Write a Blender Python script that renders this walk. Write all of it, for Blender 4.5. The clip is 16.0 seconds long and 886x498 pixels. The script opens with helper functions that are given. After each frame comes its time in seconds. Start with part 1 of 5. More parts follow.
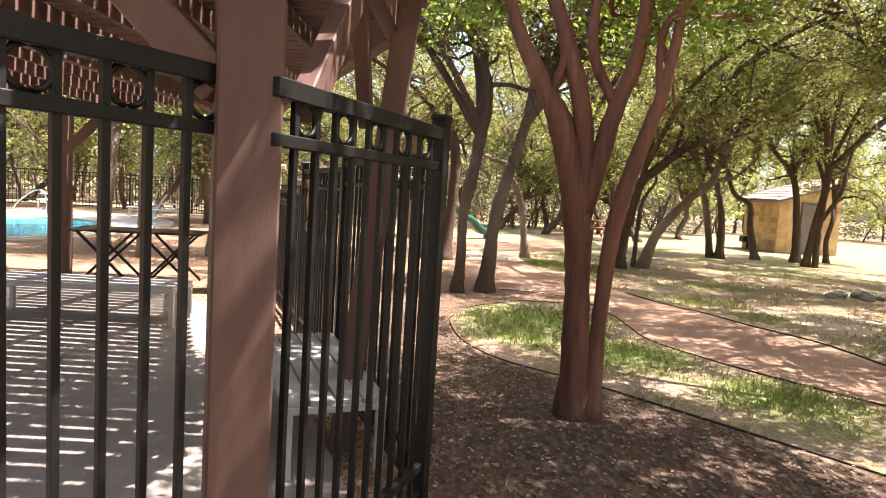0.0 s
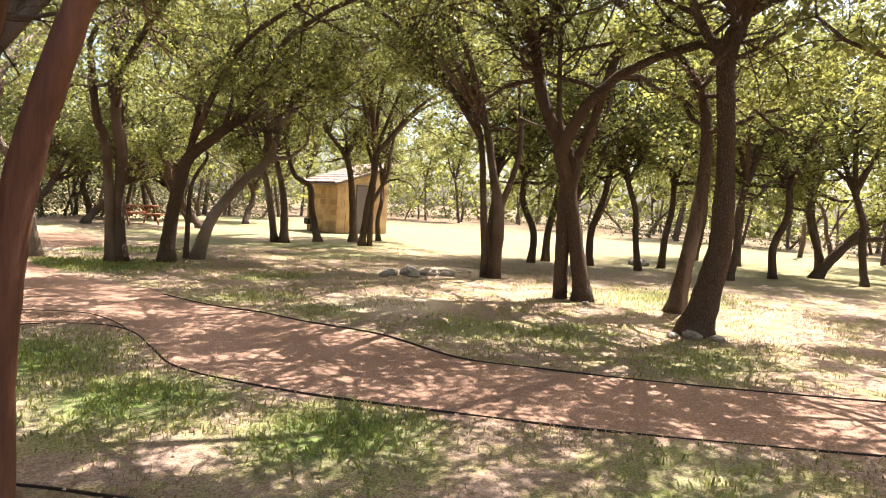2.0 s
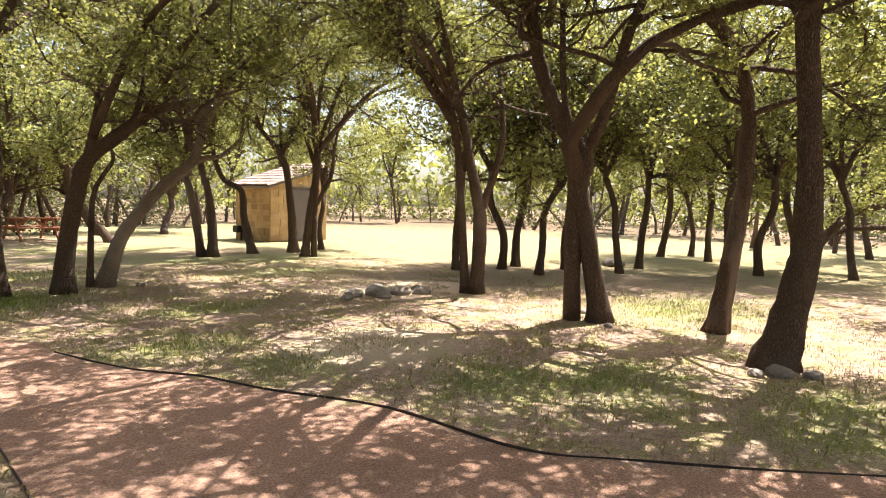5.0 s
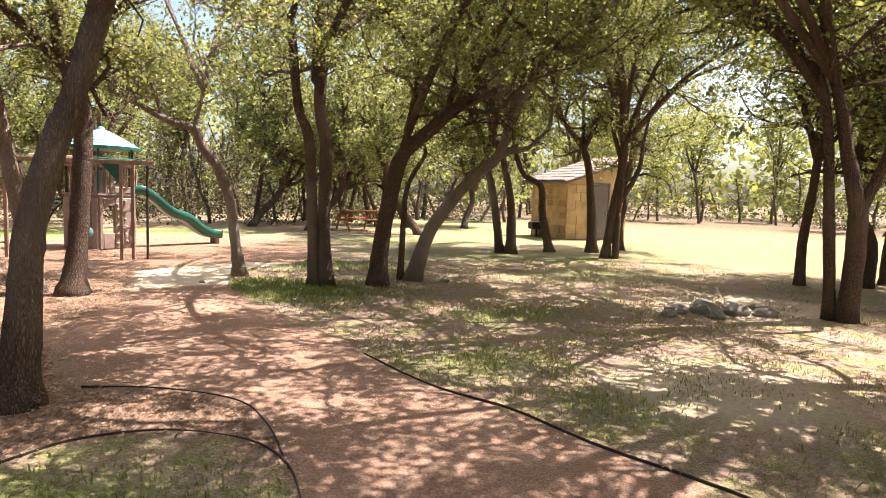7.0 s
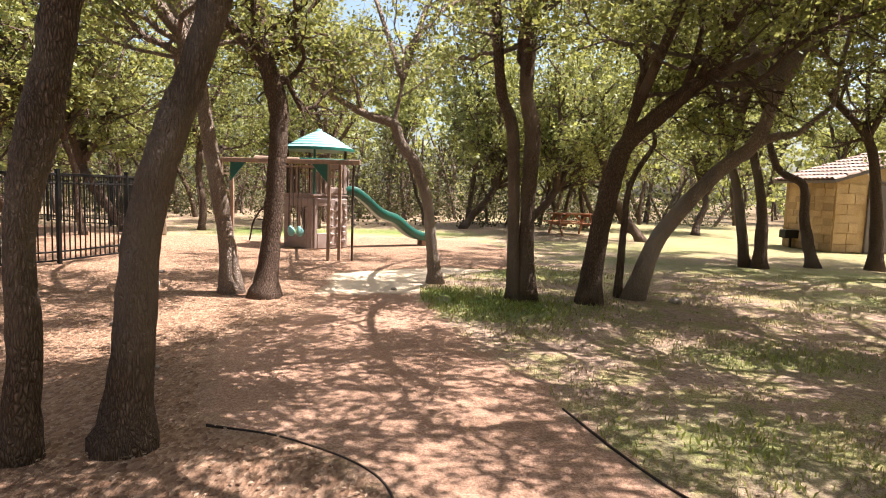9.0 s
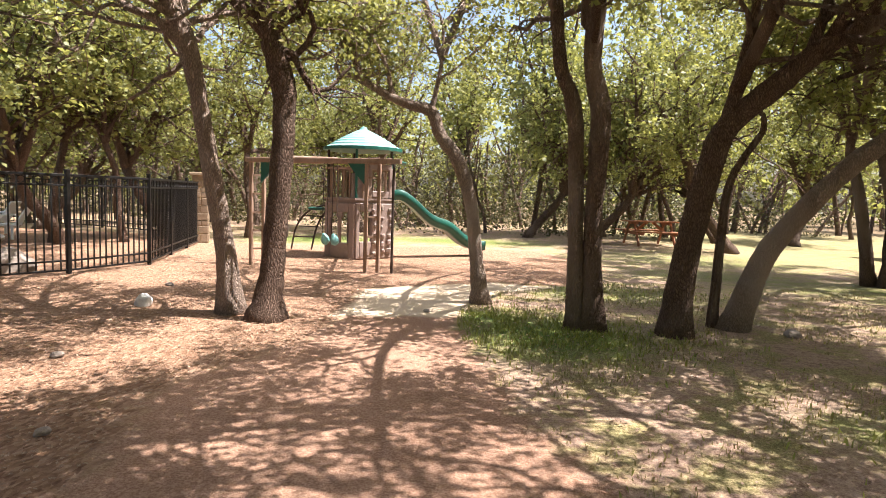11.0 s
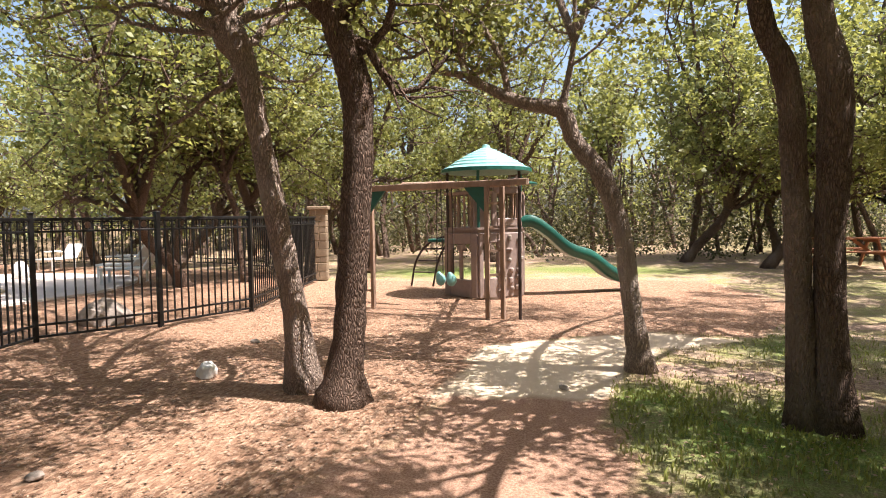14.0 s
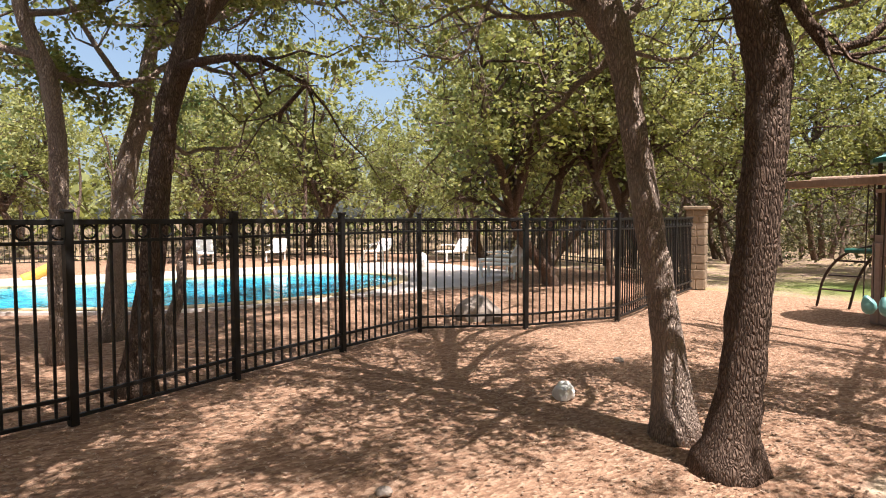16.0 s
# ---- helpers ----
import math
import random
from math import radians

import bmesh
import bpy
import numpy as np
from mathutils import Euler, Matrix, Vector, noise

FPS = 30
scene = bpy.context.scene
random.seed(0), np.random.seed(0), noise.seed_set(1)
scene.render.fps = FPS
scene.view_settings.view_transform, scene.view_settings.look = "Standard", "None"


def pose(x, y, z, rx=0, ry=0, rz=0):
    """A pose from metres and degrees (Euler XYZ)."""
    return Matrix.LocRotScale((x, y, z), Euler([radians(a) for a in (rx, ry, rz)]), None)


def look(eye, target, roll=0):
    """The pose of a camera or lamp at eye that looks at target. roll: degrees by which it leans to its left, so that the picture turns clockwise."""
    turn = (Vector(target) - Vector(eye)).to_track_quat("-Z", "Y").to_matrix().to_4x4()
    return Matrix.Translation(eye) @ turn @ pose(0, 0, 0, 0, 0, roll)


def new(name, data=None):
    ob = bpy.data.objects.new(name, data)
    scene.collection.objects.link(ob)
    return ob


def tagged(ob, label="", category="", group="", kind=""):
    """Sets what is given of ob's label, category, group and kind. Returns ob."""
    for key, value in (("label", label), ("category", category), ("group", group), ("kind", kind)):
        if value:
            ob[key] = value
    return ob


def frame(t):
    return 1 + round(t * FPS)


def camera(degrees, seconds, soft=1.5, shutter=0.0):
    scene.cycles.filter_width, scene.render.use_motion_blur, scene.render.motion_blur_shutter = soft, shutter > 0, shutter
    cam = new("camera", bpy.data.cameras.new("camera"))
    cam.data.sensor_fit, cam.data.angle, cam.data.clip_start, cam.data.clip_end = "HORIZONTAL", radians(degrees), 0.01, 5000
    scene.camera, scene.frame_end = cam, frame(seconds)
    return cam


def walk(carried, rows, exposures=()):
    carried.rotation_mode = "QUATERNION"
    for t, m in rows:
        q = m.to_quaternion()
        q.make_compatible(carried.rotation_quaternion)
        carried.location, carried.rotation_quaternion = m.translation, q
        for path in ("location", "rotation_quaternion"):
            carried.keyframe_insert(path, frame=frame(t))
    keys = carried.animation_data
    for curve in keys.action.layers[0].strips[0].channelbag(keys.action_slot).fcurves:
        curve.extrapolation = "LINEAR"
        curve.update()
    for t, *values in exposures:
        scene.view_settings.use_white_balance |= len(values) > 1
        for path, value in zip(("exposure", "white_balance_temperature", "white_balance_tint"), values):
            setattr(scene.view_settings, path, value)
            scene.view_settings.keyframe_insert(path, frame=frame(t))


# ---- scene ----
cam = camera(71.4, 16.0, soft=1.0)
PATH = [
    (0, (0.055, -0.197, 1.533), (0.047, 1.795, 1.356), 3.6),
    (0.5, (0.317, 0.323, 1.506), (0.618, 2.295, 1.362), 3.5),
    (1, (0.602, 0.758, 1.499), (1.205, 2.66, 1.362), 3.5),
    (1.5, (0.876, 1.17, 1.502), (1.792, 2.942, 1.361), 3.4),
    (2, (1.103, 1.493, 1.486), (2.323, 3.071, 1.342), 3.3),
    (2.5, (1.36, 1.808, 1.481), (2.801, 3.188, 1.343), 3.0),
    (3, (1.531, 2.114, 1.487), (3.047, 3.411, 1.341), 2.1),
    (3.2, (1.549, 2.242, 1.507), (3.069, 3.533, 1.36), 1.9),
    (5.3, (1.909, 3.89, 1.553), (3.226, 5.389, 1.416), 1.3),
    (5.5, (1.96, 4.001, 1.549), (3.188, 5.574, 1.415), 1.4),
    (6, (1.965, 4.289, 1.546), (2.986, 6.003, 1.408), 2.3),
    (6.5, (2.042, 4.629, 1.519), (2.914, 6.42, 1.35), 2.4),
    (7, (2.179, 5.047, 1.525), (2.805, 6.938, 1.346), 2.0),
    (7.5, (2.3, 5.401, 1.5), (2.842, 7.315, 1.288), 1.9),
    (8, (2.409, 5.767, 1.494), (2.848, 7.71, 1.312), 2.2),
    (8.5, (2.498, 6.176, 1.489), (2.608, 8.164, 1.299), 3.1),
    (10.8, (2.784, 8.071, 1.359), (2.541, 10.048, 1.18), 1.3),
    (11, (2.826, 8.26, 1.374), (2.538, 10.232, 1.201), 1.8),
    (11.5, (2.851, 8.608, 1.383), (2.47, 10.565, 1.221), 1.8),
    (12, (2.807, 8.931, 1.391), (2.349, 10.872, 1.247), 2.1),
    (12.5, (2.795, 9.311, 1.379), (2.263, 11.234, 1.25), 2.0),
    (13, (2.785, 9.667, 1.429), (2.224, 11.583, 1.313), 0.8),
    (13.5, (2.664, 9.941, 1.458), (2.069, 11.846, 1.332), -0.6),
    (14, (2.546, 10.239, 1.448), (1.82, 12.099, 1.346), -0.9),
    (14.5, (2.391, 10.499, 1.465), (1.5, 12.285, 1.346), 0.8),
    (15, (2.186, 10.711, 1.472), (1.131, 12.406, 1.355), 0.5),
    (15.5, (2.054, 10.849, 1.48), (0.697, 12.311, 1.334), 1.6),
    (16, (2.02, 10.944, 1.517), (0.388, 12.096, 1.418), -0.2),
]
EXPOSURES = [(0.0, 2.24), (1.0, 2.14), (3.2, 1.82), (5.5, 1.86), (8.5, 1.6), (12.5, 1.66), (14.5, 1.32), (16.0, 1.2)]
walk(cam, [(t, look(eye, target, roll)) for t, eye, target, roll in PATH], EXPOSURES)

# ---- world, sun, exposure ----
SUN_EL, SUN_AZ = radians(64), math.atan2(0.12, 1.0)
world = bpy.data.worlds.new("world")
scene.world = world
world.use_nodes = True
wn = world.node_tree
sky = wn.nodes.new("ShaderNodeTexSky")
sky.sky_type, sky.sun_disc = "NISHITA", False
sky.sun_elevation, sky.sun_rotation = SUN_EL, radians(90) - SUN_AZ
sky.dust_density = 4.0
wn.nodes["Background"].inputs["Strength"].default_value = 0.1
wn.links.new(sky.outputs[0], wn.nodes["Background"].inputs["Color"])
sun = new("sun", bpy.data.lights.new("sun", "SUN"))
sun.data.energy, sun.data.angle, sun.data.color = 5.0, radians(0.45), (1.0, 0.925, 0.9)
sun.matrix_world = look((20, 2.4, 41), (0, 0, 0))


# ---- materials ----
def mat(name, base, rough=0.8, metal=0.0, spec=0.3):
    m = bpy.data.materials.new(name)
    m.use_nodes = True
    b = m.node_tree.nodes["Principled BSDF"]
    b.inputs["Base Color"].default_value = (*base, 1)
    b.inputs["Roughness"].default_value, b.inputs["Metallic"].default_value = rough, metal
    b.inputs["Specular IOR Level"].default_value = spec
    return m, m.node_tree, b


def node(nt, kind, **ins):
    n = nt.nodes.new(kind)
    for k, v in ins.items():
        n.inputs[k].default_value = v
    return n


def noise_tex(nt, scale, detail=4.0, rough=0.55, vec=None):
    n = node(nt, "ShaderNodeTexNoise", Scale=scale, Detail=detail, Roughness=rough)
    if vec is not None:
        nt.links.new(vec, n.inputs["Vector"])
    return n.outputs["Fac"]


def ramp(nt, fac, stops):
    r = nt.nodes.new("ShaderNodeValToRGB")
    while len(r.color_ramp.elements) < len(stops):
        r.color_ramp.elements.new(0.5)
    for e, (p, c) in zip(r.color_ramp.elements, stops):
        e.position, e.color = p, (*c, 1) if len(c) == 3 else c
    nt.links.new(fac, r.inputs[0])
    return r.outputs[0]


def mix(nt, fac, a, b, kind="MIX"):
    n = nt.nodes.new("ShaderNodeMix")
    n.data_type, n.blend_type = "RGBA", kind
    for sock, v in ((n.inputs[0], fac), (n.inputs[6], a), (n.inputs[7], b)):
        if isinstance(v, bpy.types.NodeSocket):
            nt.links.new(v, sock)
        elif isinstance(v, tuple):
            sock.default_value = (*v, 1)
        else:
            sock.default_value = v
    return n.outputs[2]


def maths(nt, op, a, b=0.0, clamp=False):
    n = nt.nodes.new("ShaderNodeMath")
    n.operation, n.use_clamp = op, clamp
    for sock, v in zip(n.inputs, (a, b)):
        if isinstance(v, bpy.types.NodeSocket):
            nt.links.new(v, sock)
        else:
            sock.default_value = v
    return n.outputs[0]


def bump(nt, b, height, strength=0.5, dist=0.01):
    n = node(nt, "ShaderNodeBump", Strength=strength, Distance=dist)
    nt.links.new(height, n.inputs["Height"])
    nt.links.new(n.outputs[0], b.inputs["Normal"])


def coords(nt, scale=(1, 1, 1), which="Object"):
    tc, mp = nt.nodes.new("ShaderNodeTexCoord"), node(nt, "ShaderNodeMapping", Scale=scale)
    nt.links.new(tc.outputs[which], mp.inputs[0])
    return mp.outputs[0]


def weathered(name, dark, light, scale=8.0, rough=0.8, stretch=(1, 1, 1), relief=0.3, metal=0.0, spec=0.3):
    """Grain and blotches between two colours, with fine relief."""
    m, nt, b = mat(name, light, rough, metal, spec)
    v = coords(nt, stretch)
    big, fine = noise_tex(nt, scale * 0.25, 3, 0.6, v), noise_tex(nt, scale * 4, 5, 0.7, v)
    f = maths(nt, "ADD", maths(nt, "MULTIPLY", big, 0.6), maths(nt, "MULTIPLY", fine, 0.4))
    nt.links.new(ramp(nt, f, [(0.35, dark), (0.65, light)]), b.inputs["Base Color"])
    nt.links.new(ramp(nt, fine, [(0.3, (rough * 0.8,) * 3), (0.7, (min(1, rough * 1.15),) * 3)]), b.inputs["Roughness"])
    bump(nt, b, fine, relief, 0.01)
    return m


def bark(name, dark, mid, light, ridge=9.0, depth=1.0):
    m, nt, b = mat(name, mid, 0.95, 0, 0.1)
    v = coords(nt, (1, 1, 0.24))
    vor = node(nt, "ShaderNodeTexVoronoi", Scale=ridge * 8.0, Randomness=1.0)
    vor.feature = "DISTANCE_TO_EDGE"
    warp = node(nt, "ShaderNodeTexNoise", Scale=ridge, Detail=4.0)
    nt.links.new(v, warp.inputs["Vector"])
    vv = nt.nodes.new("ShaderNodeVectorMath")
    vv.operation = "MULTIPLY_ADD"
    nt.links.new(warp.outputs["Color"], vv.inputs[0])
    vv.inputs[1].default_value = (0.09, 0.09, 0.07)
    nt.links.new(v, vv.inputs[2])
    nt.links.new(vv.outputs[0], vor.inputs["Vector"])
    fine, blot = noise_tex(nt, ridge * 9, 5, 0.7, v), noise_tex(nt, 3.0, 3, 0.6)
    h = maths(nt, "ADD", ramp(nt, vor.outputs["Distance"], [(0.0, (0, 0, 0)), (0.3, (1, 1, 1))]), maths(nt, "MULTIPLY", fine, 0.8))
    col = mix(nt, maths(nt, "MULTIPLY", h, 0.8, True), dark, mid)
    col = mix(nt, ramp(nt, blot, [(0.52, (0, 0, 0)), (0.68, (1, 1, 1))]), col, mix(nt, fine, mid, light))
    nt.links.new(col, b.inputs["Base Color"])
    bump(nt, b, h, 0.9 * depth, 0.02)
    return m


def leaf_mat(name, dark, light, trans):
    m, nt, b = mat(name, light, 0.5, 0, 0.3)
    geo = nt.nodes.new("ShaderNodeNewGeometry")
    r = geo.outputs["Random Per Island"]
    col = ramp(nt, r, [(0.0, dark), (0.6, light), (0.93, tuple(c * 1.25 for c in light)), (1.0, (0.22, 0.17, 0.06))])
    nt.links.new(col, b.inputs["Base Color"])
    t = nt.nodes.new("ShaderNodeBsdfTranslucent")
    nt.links.new(mix(nt, r, tuple(c * 0.6 for c in trans), trans), t.inputs["Color"])
    ms = node(nt, "ShaderNodeMixShader", Fac=0.4)
    nt.links.new(b.outputs[0], ms.inputs[1])
    nt.links.new(t.outputs[0], ms.inputs[2])
    nt.links.new(ms.outputs[0], nt.nodes["Material Output"].inputs["Surface"])
    return m


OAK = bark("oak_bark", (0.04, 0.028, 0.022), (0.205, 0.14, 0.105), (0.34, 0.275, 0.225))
# paler copy of the oak bark: sunlight on the trunks put into the colour
OAK_SUN_PALE = bark("oak_bark_sun_pale", (0.14, 0.10, 0.08), (0.42, 0.325, 0.26), (0.56, 0.47, 0.40))
CRAPE = weathered("crape_bark", (0.075, 0.03, 0.019), (0.29, 0.13, 0.078), 7, 0.7, (1, 1, 0.1), 0.5)
LEAF = leaf_mat("oak_leaf", (0.075, 0.088, 0.031), (0.225, 0.24, 0.095), (0.49, 0.49, 0.125))
LEAF_CRAPE = leaf_mat("crape_leaf", (0.07, 0.12, 0.02), (0.16, 0.25, 0.04), (0.45, 0.60, 0.08))
LEAF_CEDAR = leaf_mat("cedar_leaf", (0.045, 0.042, 0.022), (0.12, 0.11, 0.055), (0.14, 0.14, 0.05))
BLADE = leaf_mat("grass_blade", (0.13, 0.16, 0.035), (0.28, 0.31, 0.09), (0.46, 0.46, 0.12))
BLADE_DRY = leaf_mat("dry_grass_blade", (0.20, 0.17, 0.07), (0.40, 0.34, 0.17), (0.45, 0.38, 0.15))
LITTER = leaf_mat("litter", (0.24, 0.15, 0.1), (0.5, 0.36, 0.26), (0.3, 0.2, 0.12))
BLACK = weathered("black_powder_coat", (0.006, 0.006, 0.006), (0.014, 0.012, 0.011), 20, 0.5, (1, 1, 1), 0.06, 0.0, 0.3)
BROWN = weathered("brown_paint", (0.085, 0.045, 0.034), (0.15, 0.085, 0.066), 6, 0.6, (1, 1, 0.15), 0.15)
STONE = weathered("limestone", (0.38, 0.28, 0.15), (0.58, 0.47, 0.29), 5, 0.9, (1, 1, 1), 0.5)
STONE_BROWN = weathered("brown_limestone", (0.15, 0.105, 0.068), (0.31, 0.235, 0.16), 6, 0.95, (1, 1, 1), 0.6)
STONE2 = weathered("limestone_warm", (0.33, 0.205, 0.095), (0.60, 0.43, 0.245), 5, 0.9, (1, 1, 1), 0.6)
sn = STONE2.node_tree
sb = sn.nodes["Principled BSDF"]
tone = ramp(sn, sn.nodes.new("ShaderNodeObjectInfo").outputs["Random"], [(0.0, (0.68, 0.64, 0.6)), (0.5, (0.95, 0.92, 0.9)), (1.0, (1.15, 1.12, 1.1))])
sn.links.new(mix(sn, 1.0, sb.inputs["Base Color"].links[0].from_socket, tone, "MULTIPLY"), sb.inputs["Base Color"])
MORTAR = weathered("mortar", (0.40, 0.33, 0.22), (0.5, 0.42, 0.3), 12, 0.95)
ROOFTILE = weathered("clay_tile", (0.15, 0.085, 0.06), (0.44, 0.33, 0.27), 9, 0.85, (1, 1, 1), 0.3)
DOOR = weathered("grey_door_paint", (0.13, 0.105, 0.10), (0.17, 0.14, 0.135), 4, 0.6)
CEDARWOOD = weathered("weathered_wood", (0.20, 0.125, 0.085), (0.36, 0.25, 0.185), 9, 0.85, (1, 1, 0.2), 0.35)
REDWOOD = weathered("redwood_stain", (0.26, 0.10, 0.05), (0.42, 0.19, 0.10), 9, 0.7, (0.2, 1, 1), 0.25)
GREEN = weathered("green_plastic", (0.008, 0.065, 0.048), (0.015, 0.11, 0.078), 4, 0.38, (1, 1, 1), 0.05, 0, 0.5)
TEAL = weathered("faded_green_plastic", (0.15, 0.36, 0.34), (0.25, 0.46, 0.44), 3, 0.45, (1, 1, 1), 0.05, 0, 0.4)
TAUPE = weathered("taupe_plastic", (0.2, 0.148, 0.125), (0.32, 0.245, 0.215), 3, 0.6, (1, 1, 1), 0.1)
ROCK = weathered("grey_rock", (0.17, 0.14, 0.115), (0.38, 0.32, 0.27), 6, 0.95, (1, 1, 1), 0.7)
WHITE_ROCK = weathered("white_rock", (0.6, 0.57, 0.52), (0.8, 0.78, 0.74), 6, 0.9, (1, 1, 1), 0.5)
CONCRETE = weathered("concrete", (0.22, 0.18, 0.155), (0.32, 0.27, 0.235), 5, 0.9, (1, 1, 1), 0.2)
DECK = weathered("pool_deck", (0.50, 0.43, 0.38), (0.62, 0.55, 0.50), 4, 0.9, (1, 1, 1), 0.2)
WHITE = weathered("white_plastic", (0.62, 0.6, 0.57), (0.8, 0.79, 0.76), 5, 0.5, (1, 1, 1), 0.05)
GREYSLAT = weathered("grey_slats", (0.36, 0.33, 0.31), (0.5, 0.47, 0.45), 9, 0.7, (1, 1, 1), 0.2)
EDGING = weathered("rusty_edging", (0.02, 0.015, 0.012), (0.07, 0.045, 0.035), 9, 0.8, (1, 1, 1), 0.3)
TOY = weathered("yellow_plastic", (0.5, 0.3, 0.05), (0.62, 0.4, 0.08), 4, 0.5)
STEEL = weathered("steel_tube", (0.45, 0.45, 0.45), (0.6, 0.6, 0.6), 9, 0.3, (1, 1, 1), 0.05, 1.0)
WATER, wnt, wb = mat("pool_water", (0.02, 0.34, 0.44), 0.06, 0, 0.5)
wv = coords(wnt)
wnt.links.new(ramp(wnt, noise_tex(wnt, 2.2, 3, 0.6, wv), [(0.3, (0.02, 0.40, 0.60)), (0.7, (0.08, 0.56, 0.74))]), wb.inputs["Base Color"])
bump(wnt, wb, noise_tex(wnt, 5.0, 3, 0.5, wv), 0.25, 0.03)


# ---- builders ----
class Geo:
    """Gathers vertices and faces of one mesh."""

    def __init__(self):
        self.v, self.f, self.n = [], [], 0

    def add(self, v, f):
        v = np.asarray(v, float)
        self.v.append(v)
        self.f.extend([tuple(i + self.n for i in q) for q in f])
        self.n += len(v)
        return self

    def box(self, c, s, m=None, bev=0.0):
        x, y, z = (k / 2 for k in s)
        if bev:
            bm = bmesh.new()
            bmesh.ops.create_cube(bm, size=1)
            bmesh.ops.scale(bm, vec=s, verts=bm.verts)
            bmesh.ops.bevel(bm, geom=list(bm.edges), offset=bev, segments=1, affect="EDGES")
            bm.verts.index_update()
            v = np.array([p.co[:] for p in bm.verts])
            f = [tuple(p.index for p in q.verts) for q in bm.faces]
            bm.free()
        else:
            v = np.array([(a * x, b * y, d * z) for d in (-1, 1) for a, b in ((-1, -1), (1, -1), (1, 1), (-1, 1))])
            f = [(3, 2, 1, 0), (4, 5, 6, 7), (0, 1, 5, 4), (1, 2, 6, 5), (2, 3, 7, 6), (3, 0, 4, 7)]
        if m is not None:
            v = v @ np.array(m.to_3x3()).T
        return self.add(v + np.array(c), f)

    def beam(self, a, b, w, h, bev=0.0):
        """A board from a to b, w across and h high."""
        a, b = Vector(a), Vector(b)
        d = (b - a).normalized()
        side = d.cross(Vector((0, 0, 1)))
        side = side.normalized() if side.length > 1e-4 else Vector((1, 0, 0))
        m = Matrix((d, side, d.cross(side))).transposed()
        return self.box((a + b) / 2, ((b - a).length, w, h), m, bev)

    def tube(self, pts, rad, sides=8, caps=True, rough=0.0, seed=0):
        p = np.array(pts, float)
        r = np.broadcast_to(np.array(rad, float), (len(p),))
        t = np.gradient(p, axis=0)
        t /= np.linalg.norm(t, axis=1)[:, None] + 1e-9
        ref = np.array((1.0, 0, 0)) if abs(t[0][0]) < 0.8 else np.array((0, 1.0, 0))
        u = np.cross(t, ref)
        u /= np.linalg.norm(u, axis=1)[:, None] + 1e-9
        w = np.cross(t, u)
        a = np.linspace(0, 2 * np.pi, sides, endpoint=False)
        rr = r[:, None] * np.ones(sides)
        if rough:
            g = np.random.default_rng(seed)
            rr = rr * (1 + rough * g.standard_normal((len(p), sides)))
        v = p[:, None] + rr[..., None] * (np.cos(a)[None, :, None] * u[:, None] + np.sin(a)[None, :, None] * w[:, None])
        f = [(i * sides + j, i * sides + (j + 1) % sides, (i + 1) * sides + (j + 1) % sides, (i + 1) * sides + j) for i in range(len(p) - 1) for j in range(sides)]
        if caps:
            f += [tuple(range(sides))[::-1], tuple((len(p) - 1) * sides + j for j in range(sides))]
        return self.add(v.reshape(-1, 3), f)

    def prism(self, poly, z0, z1):
        n = len(poly)
        v = [(x, y, z0) for x, y in poly] + [(x, y, z1) for x, y in poly]
        return self.add(v, [tuple(range(n))[::-1], tuple(range(n, 2 * n))] + [(i, (i + 1) % n, n + (i + 1) % n, n + i) for i in range(n)])

    def mesh(self, name, material, smooth=False):
        me = bpy.data.meshes.new(name)
        me.from_pydata(np.concatenate(self.v), [], self.f)
        me.materials.append(material)
        if smooth:
            me.shade_smooth()
        me.update()
        return me


def thing(name, label, category, at=(0, 0, 0), turn=0.0, group="", kind=""):
    ob = new(name)
    ob.empty_display_size = 0.2
    ob.matrix_basis = pose(*at, 0, 0, turn)
    return tagged(ob, label, category, group, kind)


def piece(name, me, parent, at=None, label=""):
    ob = new(name, me)
    ob.parent = parent
    if at is not None:
        ob.matrix_basis = at
    return tagged(ob, label)


def part(name, geo, material, parent, label="", smooth=False, at=None):
    return piece(name, geo.mesh(name, material, smooth), parent, at, label)


def single(name, geo, material, label, category="", kind="", group="", smooth=False, at=None):
    ob = new(name, geo.mesh(name, material, smooth))
    if at is not None:
        ob.matrix_basis = at
    return tagged(ob, label, category, group, kind)


def smooth_line(pts, steps=5):
    """Catmull-Rom through points of any width."""
    p = np.array(pts, float)
    if len(p) < 3:
        s = np.linspace(0, 1, steps + 1)[:, None]
        return p[0] + (p[-1] - p[0]) * s
    q = np.vstack([2 * p[0] - p[1], p, 2 * p[-1] - p[-2]])
    s = np.linspace(0, 1, steps, endpoint=False)[:, None]
    out = [0.5 * (2 * q[i] + (q[i + 1] - q[i - 1]) * s + (2 * q[i - 1] - 5 * q[i] + 4 * q[i + 1] - q[i + 2]) * s ** 2 + (3 * q[i] - q[i - 1] - 3 * q[i + 1] + q[i + 2]) * s ** 3) for i in range(1, len(q) - 2)]
    return np.vstack(out + [p[-1:]])


def inside(poly, x, y):
    """Which points lie inside a polygon."""
    hit = np.zeros(x.shape, bool)
    for (x0, y0), (x1, y1) in zip(poly, poly[1:] + poly[:1]):
        if y0 != y1:
            hit ^= ((y0 > y) != (y1 > y)) & (x < (x1 - x0) * (y - y0) / (y1 - y0) + x0)
    return hit


